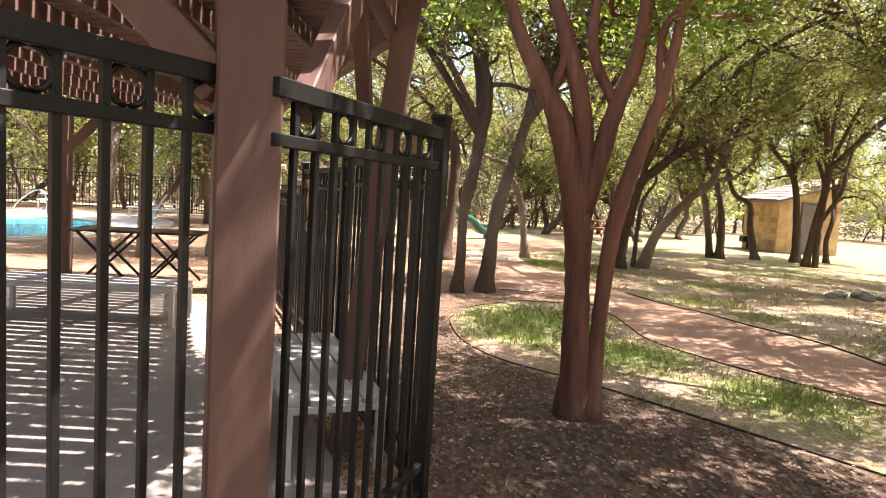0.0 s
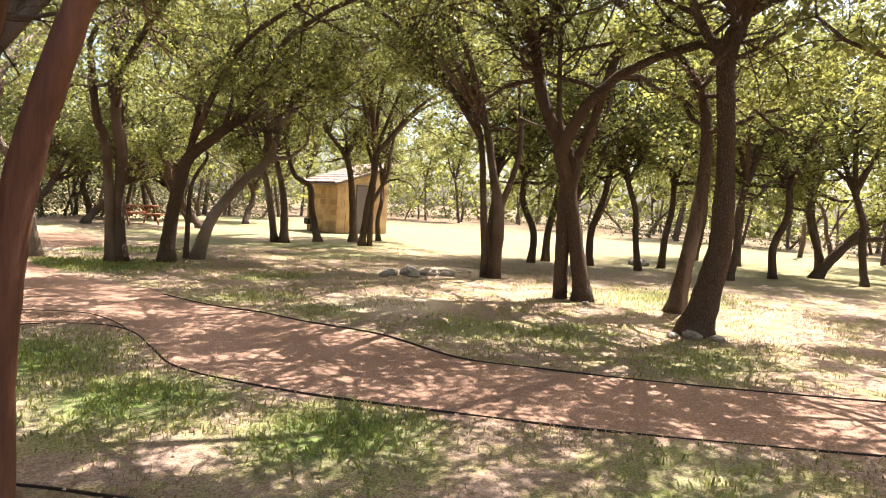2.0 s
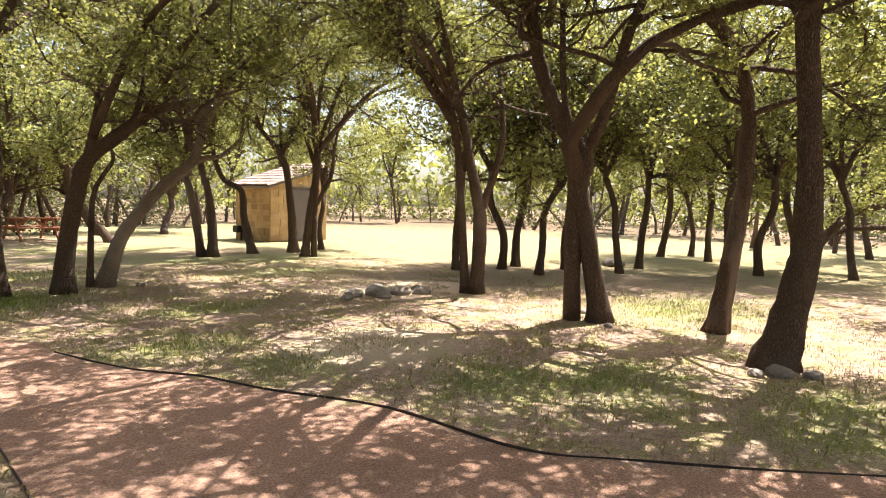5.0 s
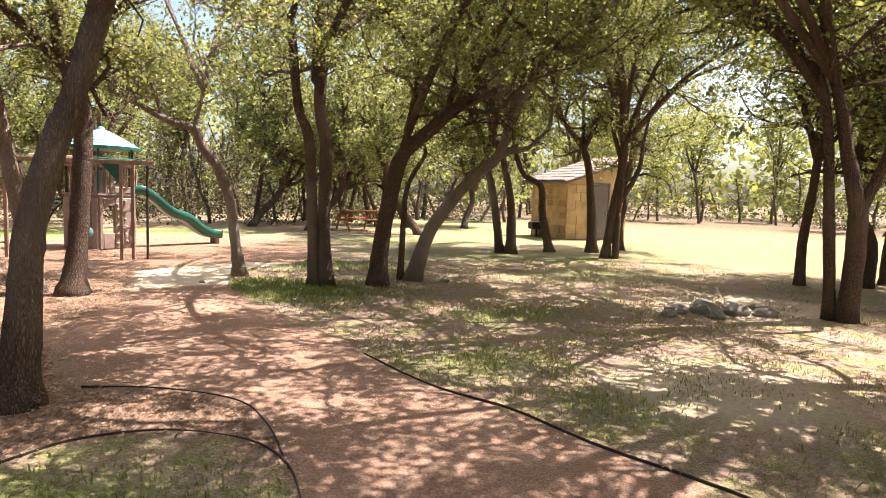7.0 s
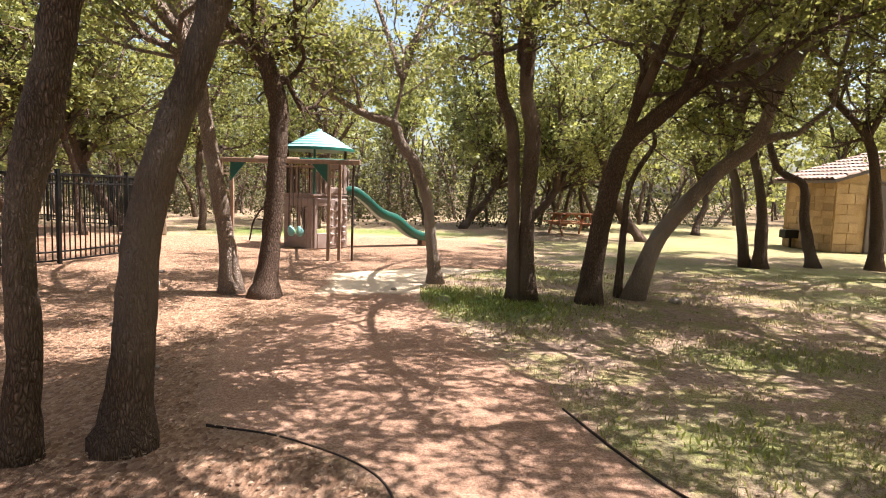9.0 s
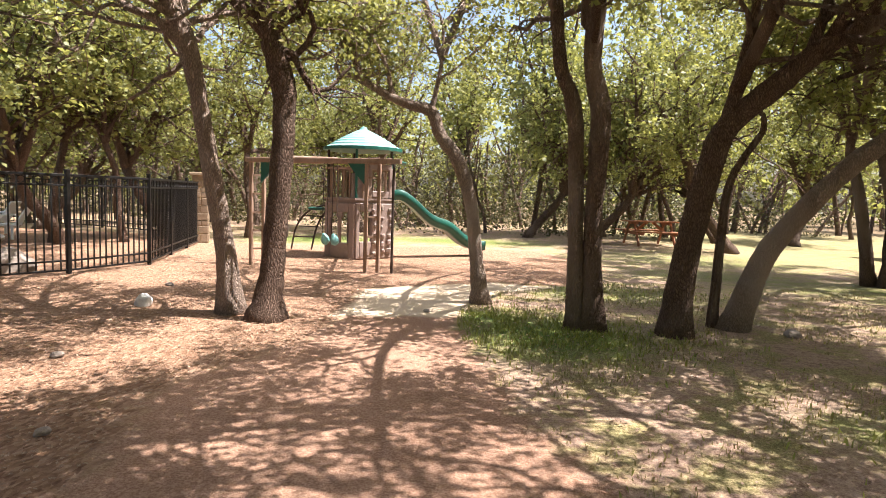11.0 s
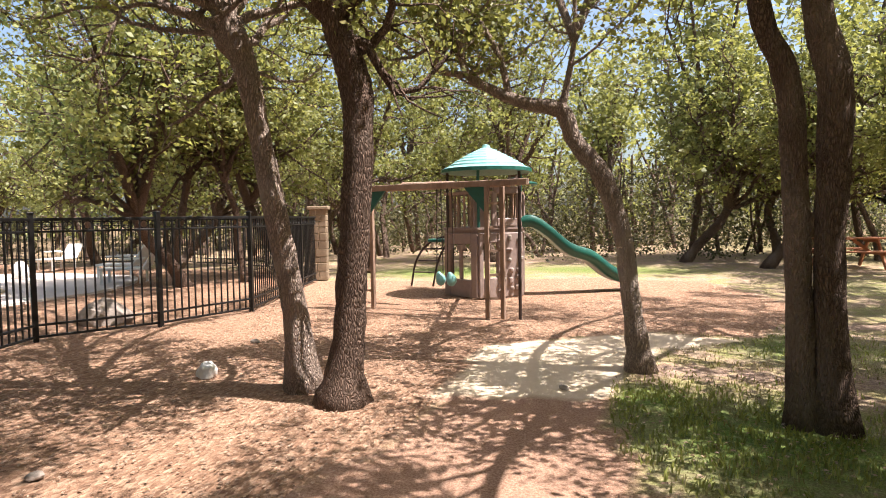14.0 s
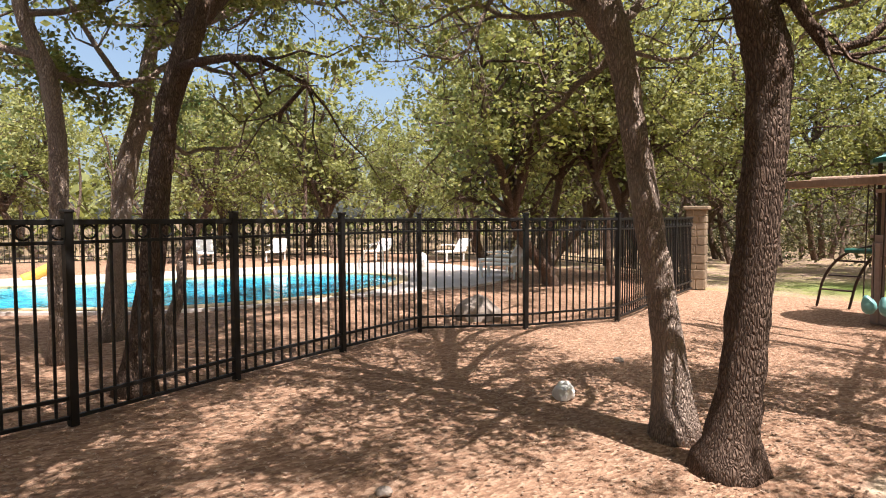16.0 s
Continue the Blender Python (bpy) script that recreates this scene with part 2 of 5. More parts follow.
# ---- trees ----
def leaf_cloud(centres, spread, count, size, rng, flat=0.35, tilt=1.0):
    """Folded diamond leaves round twig ends."""
    n = len(centres)
    k = rng.integers(0, n, count)
    c = centres[k] + rng.normal(0, 1, (count, 3)) * spread * (1, 1, 0.75)
    d = rng.normal(0, 1, (count, 3)) * (1, 1, flat * 2)
    d /= np.linalg.norm(d, axis=1)[:, None]
    nn = rng.normal(0, 1, (count, 3)) * np.array((0.8, 0.8, 0.5)) * tilt + (0, 0, 0.7)
    s = np.cross(d, nn)
    s /= np.linalg.norm(s, axis=1)[:, None] + 1e-9
    up = np.cross(s, d)
    L = size * rng.uniform(0.6, 1.35, (count, 1))
    v = np.stack([c - d * L * 0.5, c + s * L * 0.29 + up * L * 0.1, c + d * L * 0.5, c - s * L * 0.29 + up * L * 0.1], 1).reshape(-1, 3)
    return v


def leaf_mesh(name, v, material):
    n = len(v) // 4
    me = bpy.data.meshes.new(name)
    me.vertices.add(len(v))
    me.vertices.foreach_set("co", v.astype(np.float32).ravel())
    me.loops.add(len(v))
    me.loops.foreach_set("vertex_index", np.arange(len(v), dtype=np.int32))
    me.polygons.add(n)
    me.polygons.foreach_set("loop_start", np.arange(0, len(v), 4, dtype=np.int32))
    me.materials.append(material)
    me.update(calc_edges=True)
    me.validate()
    return me


def branch(start, way, length, r0, rng, lift=0.25, steps=6, crook=0.34):
    """A crooked branch with its radii."""
    p, d = np.array(start, float), np.array(way, float)
    d /= np.linalg.norm(d)
    pts = [p]
    for _ in range(steps):
        d = d + rng.normal(0, crook, 3) + (0, 0, lift * 0.3)
        d /= np.linalg.norm(d)
        p = p + d * length / steps
        pts.append(p)
    return np.array(pts), np.linspace(r0, r0 * 0.35, steps + 1)


def spray(lines, spread, count, size, rng):
    """Leaves set along the twigs, in tufts, so that light falls through between them."""
    a = np.concatenate([ln[:-1] for ln in lines])
    b = np.concatenate([ln[1:] for ln in lines])
    k = rng.integers(0, len(a), max(1, count // 5))
    c = a[k] + (b[k] - a[k]) * rng.uniform(0.1, 1.1, (len(k), 1)) + rng.normal(0, spread, (len(k), 3))
    return leaf_cloud(c, spread * 0.62, count, size, rng)


def tree_meshes(stems, seed, leaves, size, reach, bark_mat, leaf_material, low=1.9, spread=0.24, sides=10, side_density=1.0, top=0.0, clear=0.0, share=0.55, far=0, flare=0.45):
    """Trunk, branches and crown of one tree. stems: rows of x, y, z, radius; far 1 or 2: simpler boughs."""
    rng = np.random.default_rng(seed)
    trunk, twigs, lines = Geo(), Geo(), []
    starts = []
    for i, s in enumerate(stems):
        line = smooth_line(s, 6)
        if i == 0 or s[0][2] < 0.3:
            z = line[:, 2]
            line[:, 3] *= 1 + flare * np.exp(-np.maximum(z, 0) / 0.13)
            line[0, 2] = -0.08
        trunk.tube(line[:, :3], np.maximum(line[:, 3], 0.008), sides, True, 0.05, seed + i)
        end, way = line[-1], line[-1, :3] - line[-4, :3]
        if end[2] < top and end[3] > 0.035:
            # the stem goes on upwards
            way = way / np.linalg.norm(way) + (0, 0, 0.5)
            q, qr = branch(end[:3], way, (top - end[2]) * 1.15, end[3], rng, 0.35, 6)
            trunk.tube(q, qr, 8, False)
            line = np.vstack([line, np.hstack([q, qr[:, None]])])
            end, way = line[-1], line[-1, :3] - line[-3, :3]
        for _ in range(3):
            starts.append((end[:3], way / np.linalg.norm(way) + rng.normal(0, 0.5, 3), reach * rng.uniform(0.6, 1.0), end[3] * 0.8))
        for q in range(4, len(line)):
            if line[q, 2] > low and rng.random() < 0.42 * side_density:
                a = rng.uniform(0, 2 * np.pi)
                starts.append((line[q, :3], (np.cos(a), np.sin(a), rng.uniform(-0.1, 0.7)), reach * rng.uniform(0.45, 1.0), min(line[q, 3] * 0.55, 0.045)))
    for st, way, ln, r in starts:
        p, rr = branch(st, way, ln, max(r, 0.012), rng)
        twigs.tube(p, rr, 3 if far else 5, False)
        lines.append(p[-3:])
        for q in range(2, 7):
            for _ in range(1 if far else 2):
                a = rng.uniform(0, 2 * np.pi)
                w = (p[q] - p[q - 1]) / np.linalg.norm(p[q] - p[q - 1]) + np.array((np.cos(a), np.sin(a), rng.uniform(-0.5, 0.6))) * 0.9
                p2, r2 = branch(p[q], w, ln * rng.uniform(0.25, 0.5), max(rr[q] * 0.5, 0.006), rng, 0.1, 4, 0.45)
                if far < 2:
                    twigs.tube(p2, r2, 3, False)
                lines.append(p2[1:])
    peak = max(ln[-1][2] for ln in lines)
    high = [ln for ln in lines if ln[-1][2] > min(clear, peak - 0.6)]
    kept = [ln for ln in high if rng.random() < share]
    v = spray(kept if len(kept) > 8 else high, spread, leaves, size, rng)
    return trunk.mesh("trunk", bark_mat, True), twigs.mesh("bough", bark_mat, True), leaf_mesh("crown", v, leaf_material)


def plant(meshes, label, group="", at=(0, 0, 0), name="oak_tree", category="tree"):
    root = thing(name, label, category, at, 0, group)
    for n, me in zip(("trunk", "bough", "crown"), meshes):
        tagged(piece(n, me, root), kind="" if n == "trunk" else "stuff")
    return root


def generic_stems(seed, height, radius, lean=0.35, forks=3):
    rng = np.random.default_rng(seed)
    a = rng.uniform(0, 2 * np.pi)
    dx, dy = lean * np.cos(a), lean * np.sin(a)
    fork = height * rng.uniform(0.3, 0.45)
    p = [(0, 0, 0, radius)]
    for k in (0.35, 0.7, 1.0):
        p.append((dx * k + rng.normal(0, 0.06), dy * k + rng.normal(0, 0.06), fork * k, radius * (1 - 0.25 * k)))
    stems = [p]
    for i in range(forks):
        b = a + 2 * np.pi * i / forks + rng.normal(0, 0.4)
        s, q = [p[-1]], np.array(p[-1][:3])
        for k in range(3):
            q = q + np.array((np.cos(b) * rng.uniform(0.2, 0.55), np.sin(b) * rng.uniform(0.2, 0.55), (height - fork) / 4))
            s.append((*q, radius * (0.6 - 0.13 * k)))
        stems.append(s)
    return stems


# ---- ground ----
PATH_EDGE_LEFT = [(9.0, -0.5), (6.34, 2.4), (5.3, 3.36), (4.5, 4.15), (3.77, 4.97), (3.04, 5.87), (2.52, 6.8), (2.47, 7.6), (2.44, 8.4), (2.35, 9.1), (2.15, 9.6), (1.6, 10.0), (1.06, 10.15), (0.6, 11.2), (0.3, 12.3), (0.75, 13.2), (0.8, 14.05), (0.7, 14.9)]
PATH_EDGE_RIGHT = [(2.0, 15.3), (2.08, 14.5), (2.76, 12.25), (3.18, 11.4), (3.3, 10.7), (3.64, 9.66), (4.05, 9.0), (4.3, 8.3), (4.78, 7.3), (4.93, 6.1), (5.37, 5.46), (6.34, 4.32), (7.89, 2.9), (11.0, 0.6)]
BED_EDGE = [(1.0, 8.88), (0.5, 8.35), (0.2, 7.6), (0.18, 7.0), (0.33, 6.2), (0.67, 5.58), (1.35, 5.0), (1.96, 4.37), (2.46, 3.84), (3.3, 2.9), (4.6, 1.2)]
ISLAND_EDGE = [(1.0, 8.88), (1.2, 9.06), (1.44, 9.13), (1.75, 9.12), (2.1, 8.95), (2.33, 8.72), (2.46, 8.31), (2.47, 7.6), (2.52, 6.8), (3.04, 5.87), (3.77, 4.97), (4.5, 4.15), (5.3, 3.36), (6.34, 2.4), (7.6, 1.0)]
SPUR_EDGE = [(2.44, 8.4), (2.35, 9.1), (2.15, 9.62), (1.6, 10.0), (1.06, 10.15)]
FAR_EDGE = [(0.82, 12.6), (0.81, 14.05), (0.68, 14.85), (0.6, 15.6), (0.85, 16.4)]
SAND = [(0.7, 14.85), (0.62, 15.9), (0.4, 16.8), (1.0, 17.3), (1.7, 17.9), (2.3, 18.2), (3.2, 17.9), (2.3, 17.2), (2.0, 16.2), (1.98, 15.2)]
MULCH = PATH_EDGE_LEFT[8:] + [(0.6, 16.1), (0.4, 16.9), (2.2, 18.3), (3.4, 18.2), (4.3, 21.0), (3.0, 24.5), (0.2, 24.8), (-2.6, 23.3), (-4.4, 23.2), (-5.6, 22.8), (-6.5, 18.5), (-6.5, 15), (-5, 11), (-3.2, 9.0), (-0.9, 4.4), (-0.4, 1.5), (-2.6, -1.0), (0, -6), (6, -6), (4.6, 1.2), (3.3, 2.9), (2.46, 3.84), (1.96, 4.37), (1.35, 5.0), (0.67, 5.58), (0.33, 6.2), (0.18, 7.0), (0.2, 7.6), (0.5, 8.35), (1.0, 8.88), (1.44, 9.13), (2.1, 8.95)]
GREEN_PATCHES = [(3.1, 14.6, 1.3, 1.1), (2.3, 15.3, 0.5, 0.5), (1.2, 7.7, 1.05, 0.95), (0.95, 6.7, 0.6, 0.45), (2.0, 6.2, 0.7, 0.7), (3.0, 4.9, 0.7, 0.6), (4.4, 3.2, 0.7, 0.6), (11.5, 8.0, 1.8, 1.2), (4.3, 10.2, 0.8, 0.6), (4.9, 8.9, 0.6, 0.5), (6.8, 6.5, 1.0, 0.7), (6.0, 7.2, 0.7, 0.7), (7.3, 4.8, 1.2, 0.6), (10.0, 19.0, 2.5, 1.5), (9.0, 16.0, 2.0, 1.0), (8.6, 19.4, 2.4, 1.3), (6.2, 20.6, 1.8, 1.0), (-3.3, 25.6, 2.2, 1.8), (0.5, 27.0, 3.0, 1.4), (4.2, 17.6, 1.4, 0.9), (5.5, 12.3, 1.0, 0.5), (7.0, 24.0, 3.0, 2.0)]
POOL = [(-14.46, 8.0), (-14.46, 10.7), (-14.2, 14.0), (-14.0, 16.9), (-13.4, 18.0), (-12.6, 18.7), (-11.6, 18.9), (-10.8, 18.6), (-9.9, 17.7), (-9.2, 16.4), (-8.95, 15.2), (-8.93, 14.0), (-9.2, 12.9), (-9.6, 12.2), (-10.4, 10.9), (-10.8, 9.4), (-11.0, 8.0)]


def axis(lo, hi, step, far):
    mid = np.arange(lo, hi + 1e-6, step)
    g = step * np.cumsum(1.28 ** np.arange(1, 40))
    g = g[g < far]
    return np.concatenate([(lo - g)[::-1], mid, hi + g])


def ground_sheet():
    xs, ys = axis(-7.0, 13.0, 0.14, 420), axis(-1.5, 24.0, 0.14, 420)
    X, Y = np.meshgrid(xs, ys)
    x, y = X.ravel(), Y.ravel()
    z = np.array([noise.fractal(Vector((a * 0.9, b * 0.9, 0.3)), 1.0, 2.0, 3) * 0.012 for a, b in zip(x, y)])
    far = np.clip((np.hypot(x - 3, y - 10) - 20) / 40, 0, 1)
    z = z - 0.012 + far * 0.1
    z[inside(POOL, x, y)] = -0.03
    me = bpy.data.meshes.new("ground")
    nx, ny = len(xs), len(ys)
    i = np.arange((nx * (ny - 1)))
    i = i[i % nx != nx - 1]
    me.from_pydata(np.stack([x, y, z], 1), [], np.stack([i, i + 1, i + nx + 1, i + nx], 1))
    wob = np.array([noise.noise(Vector((a * 2.1, b * 2.1, 4))) for a, b in zip(x, y)]) * 0.09
    wx, wy = x + wob, y + wob[::-1] * 0 + np.roll(wob, 7)
    path = inside(PATH_EDGE_LEFT + PATH_EDGE_RIGHT, wx, wy)
    sand = inside(SAND, wx, wy).astype(float)
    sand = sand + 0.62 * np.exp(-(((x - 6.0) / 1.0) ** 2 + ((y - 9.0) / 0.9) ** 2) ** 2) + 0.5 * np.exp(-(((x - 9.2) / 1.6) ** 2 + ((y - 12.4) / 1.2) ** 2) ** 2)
    mulch = inside(MULCH, wx, wy) & ~path & (sand < 0.3)
    pool_side = inside([(-0.4, 1.5), (0.03, 2.75), (-2.4, 8.3), (-3.25, 11.3), (-4.88, 15.4), (-4.2, 16.7), (-3.85, 18.2), (-5.5, 22.8), (-8, 25), (-24, 25), (-24, -3), (-2.6, -1)], x, y)
    lawn = np.zeros(len(x))
    for cx, cy, a, b in GREEN_PATCHES:
        lawn = np.maximum(lawn, np.exp(-(((x - cx) / a) ** 2 + ((y - cy) / b) ** 2) ** 1.5))
    lawn[x > 3.7] *= 0.55
    lawn[path | (sand > 0.9) | mulch | pool_side] = 0
    # open lawn where sun falls; the sunlit look is put into its colour
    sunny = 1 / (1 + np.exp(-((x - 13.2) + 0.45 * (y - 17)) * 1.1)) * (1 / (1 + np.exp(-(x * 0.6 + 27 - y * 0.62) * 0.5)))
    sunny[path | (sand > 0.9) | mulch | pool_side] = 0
    # far woodland floor: dry litter, darkened in colour for the trees' shade
    dry = np.clip((np.hypot(x - 3, y - 10) - 29) / 9, 0, 1)
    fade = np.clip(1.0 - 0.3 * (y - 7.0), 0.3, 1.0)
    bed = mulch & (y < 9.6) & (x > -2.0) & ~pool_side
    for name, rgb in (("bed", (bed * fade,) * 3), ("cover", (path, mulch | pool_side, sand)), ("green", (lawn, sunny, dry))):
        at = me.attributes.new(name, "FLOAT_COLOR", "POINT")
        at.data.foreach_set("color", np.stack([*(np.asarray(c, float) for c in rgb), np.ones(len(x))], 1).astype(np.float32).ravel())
    m, nt, b = mat("ground", (0.3, 0.25, 0.15), 0.95, 0, 0.1)
    g = coords(nt)
    big, mid, fine, grit = noise_tex(nt, 0.55, 4, 0.6, g), noise_tex(nt, 2.3, 5, 0.65, g), noise_tex(nt, 14, 5, 0.7, g), noise_tex(nt, 60, 4, 0.75, g)
    dirt = ramp(nt, maths(nt, "ADD", maths(nt, "MULTIPLY", fine, 0.5), maths(nt, "MULTIPLY", grit, 0.5)), [(0.38, (0.18, 0.108, 0.075)), (0.62, (0.51, 0.372, 0.285))])
    straw = ramp(nt, grit, [(0.36, (0.17, 0.122, 0.058)), (0.64, (0.50, 0.39, 0.225))])
    grass = ramp(nt, grit, [(0.3, (0.05, 0.10, 0.014)), (0.7, (0.17, 0.25, 0.05))])
    patch = ramp(nt, maths(nt, "ADD", maths(nt, "MULTIPLY", mid, 0.65), maths(nt, "MULTIPLY", fine, 0.35)), [(0.47, (0, 0, 0)), (0.55, (1, 1, 1))])
    base = mix(nt, patch, dirt, straw)
    base = mix(nt, maths(nt, "MULTIPLY", ramp(nt, mid, [(0.50, (0, 0, 0)), (0.64, (1, 1, 1))]), 0.28), base, grass)
    ac, ag = nt.nodes.new("ShaderNodeAttribute"), nt.nodes.new("ShaderNodeAttribute")
    ac.attribute_name, ag.attribute_name = "cover", "green"
    sc, sg = nt.nodes.new("ShaderNodeSeparateColor"), nt.nodes.new("ShaderNodeSeparateColor")
    nt.links.new(ac.outputs["Color"], sc.inputs[0])
    nt.links.new(ag.outputs["Color"], sg.inputs[0])
    # yellow-green tint painting the sunlit strip of lawn
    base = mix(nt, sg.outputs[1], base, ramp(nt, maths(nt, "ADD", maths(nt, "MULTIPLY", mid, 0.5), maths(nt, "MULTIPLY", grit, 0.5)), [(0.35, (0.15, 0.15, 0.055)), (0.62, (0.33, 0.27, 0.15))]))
    base = mix(nt, maths(nt, "MULTIPLY", sg.outputs[0], ramp(nt, fine, [(0.3, (0.5,) * 3), (0.6, (1, 1, 1))])), base, grass)
    # litter brown with the shade of the woods mixed in
    base = mix(nt, sg.outputs[2], base, ramp(nt, mid, [(0.3, (0.10, 0.072, 0.045)), (0.7, (0.24, 0.175, 0.105))]))
    chips = node(nt, "ShaderNodeTexVoronoi", Scale=42.0)
    nt.links.new(coords(nt, (1, 0.55, 1)), chips.inputs["Vector"])
    mulch_c = mix(nt, 0.55, ramp(nt, chips.outputs["Color"], [(0.15, (0.11, 0.055, 0.034)), (0.5, (0.31, 0.185, 0.12)), (0.9, (0.54, 0.385, 0.27))]), ramp(nt, fine, [(0.3, (0.18, 0.094, 0.058)), (0.7, (0.43, 0.27, 0.175))]))
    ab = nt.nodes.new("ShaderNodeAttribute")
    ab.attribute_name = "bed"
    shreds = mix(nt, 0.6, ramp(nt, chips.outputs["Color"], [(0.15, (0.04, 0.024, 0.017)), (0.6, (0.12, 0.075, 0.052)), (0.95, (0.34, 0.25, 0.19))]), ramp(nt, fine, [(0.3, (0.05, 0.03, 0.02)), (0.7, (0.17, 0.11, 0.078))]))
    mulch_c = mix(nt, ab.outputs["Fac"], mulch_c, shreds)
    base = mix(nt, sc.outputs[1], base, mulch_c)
    path_c = mix(nt, 0.6, ramp(nt, maths(nt, "ADD", maths(nt, "MULTIPLY", big, 0.4), maths(nt, "MULTIPLY", fine, 0.6)), [(0.35, (0.31, 0.168, 0.108)), (0.65, (0.48, 0.292, 0.2))]), ramp(nt, grit, [(0.38, (0.17, 0.088, 0.055)), (0.62, (0.52, 0.345, 0.25))]))
    base = mix(nt, sc.outputs[0], base, path_c)
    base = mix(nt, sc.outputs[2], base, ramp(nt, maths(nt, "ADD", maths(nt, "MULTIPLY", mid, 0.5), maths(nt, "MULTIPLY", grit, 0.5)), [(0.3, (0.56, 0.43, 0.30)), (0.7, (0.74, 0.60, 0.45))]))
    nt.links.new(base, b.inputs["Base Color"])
    bump(nt, b, maths(nt, "ADD", maths(nt, "MULTIPLY", chips.outputs["Distance"], sc.outputs[1]), maths(nt, "ADD", grit, maths(nt, "MULTIPLY", fine, 1.2))), 0.9, 0.016)
    me.materials.append(m)
    me.shade_smooth()
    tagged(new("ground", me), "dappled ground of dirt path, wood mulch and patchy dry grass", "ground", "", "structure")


ground_sheet()


def edging(line, label):
    p = smooth_line(line, 8)
    g = Geo()
    for a, b in zip(p[:-1], p[1:]):
        d = (b - a) / (np.linalg.norm(b - a) + 1e-9)
        g.beam((*(a - d * 0.004), -0.028), (*(b + d * 0.004), -0.028), 0.008, 0.06)
    single("garden_edging", g, EDGING, label, "edging", "", "bed edgings")


edging(BED_EDGE, "dark rusty metal edging round the mulch bed")
edging(ISLAND_EDGE, "dark rusty metal edging along the dirt path")
edging(SPUR_EDGE, "thin dark edging bending off the dirt path")
edging(PATH_EDGE_RIGHT[4:], "dark rusty metal edging between path and dry grass")

# ---- the trees that stand near the path ----
def limbs(start, ends, r=0.06):
    """Long rising limbs from a fork to the given places of the canopy. Added, mostly out of view, to shade the ground.
    """
    out = []
    for i, (x, y) in enumerate(ends):
        x0, y0, z0 = start
        z1, bend = 5.3 + 0.25 * (i % 4), 0.25 * (-1) ** i
        dx, dy = x - x0, y - y0
        at = [(0.35, 0.55), (0.7, 0.88), (1.0, 1.0)]
        out.append([(*start, r)] + [(x0 + dx * k - dy * bend * k * (1 - k), y0 + dy * k + dx * bend * k * (1 - k), z0 + (z1 - z0) * h, r * (1 - 0.42 * k)) for k, h in at])
    return out


# the last, high rows of several STEMS are also boughs added overhead for shade
STEMS_T2 = [[(-0.5, 14.71, 0, 0.146), (-0.57, 14.66, 0.78, 0.106), (-0.68, 14.59, 1.57, 0.1), (-0.77, 14.52, 2.25, 0.09), (-0.84, 14.48, 2.69, 0.102), (-0.92, 14.42, 3, 0.11), (-1.03, 14.35, 3.3, 0.087)],
    [(-0.83, 14.49, 2.74, 0.058), (-1.1, 14.3, 3.07, 0.048), (-1.35, 14.13, 3.18, 0.038)],
    [(-0.92, 14.42, 3, 0.05), (-1.5, 15.2, 4.3, 0.045), (-2.2, 16, 4.9, 0.04), (-2.9, 16.8, 5.2, 0.032)],
    [(-0.95, 14.4, 3.1, 0.05), (-1.6, 14.2, 4.3, 0.045), (-2.3, 14.4, 4.9, 0.04), (-3.1, 14.9, 5.2, 0.032)]]
plant(tree_meshes(STEMS_T2 + limbs((-0.95, 14.4, 3.1), [(-2.2, 17.4), (-3.4, 16.6), (-3.2, 18.6), (-4.4, 17.8), (-1.8, 19.0)], 0.055), 10, 17000, 0.072, 1.84, OAK_SUN_PALE, LEAF, 2.9, 0.1, 12, 1.25, 5, 3.2), 'oak with a leaning trunk in a sunlit pale tone casting a long shadow', 'oaks near the path')
STEMS_J1 = [[(0.03, 14.44, 0, 0.18), (0.08, 14.47, 0.51, 0.128), (0.14, 14.51, 1.36, 0.122), (0.18, 14.53, 2.19, 0.121), (0.15, 14.51, 2.56, 0.125), (0.03, 14.44, 3, 0.103), (-0.06, 14.39, 3.32, 0.09)],
    [(0, 14.43, 3, 0.07), (-0.9, 14, 3.9, 0.055), (-1.9, 13.3, 4.4, 0.045), (-2.6, 12.9, 4.7, 0.036)]]
plant(tree_meshes(STEMS_J1, 11, 9000, 0.072, 2.07, OAK, LEAF, 2.6, 0.1, 12, 1.25, 5, 2.9), 'oak with a dark ridged trunk standing in wood mulch', 'oaks near the path')
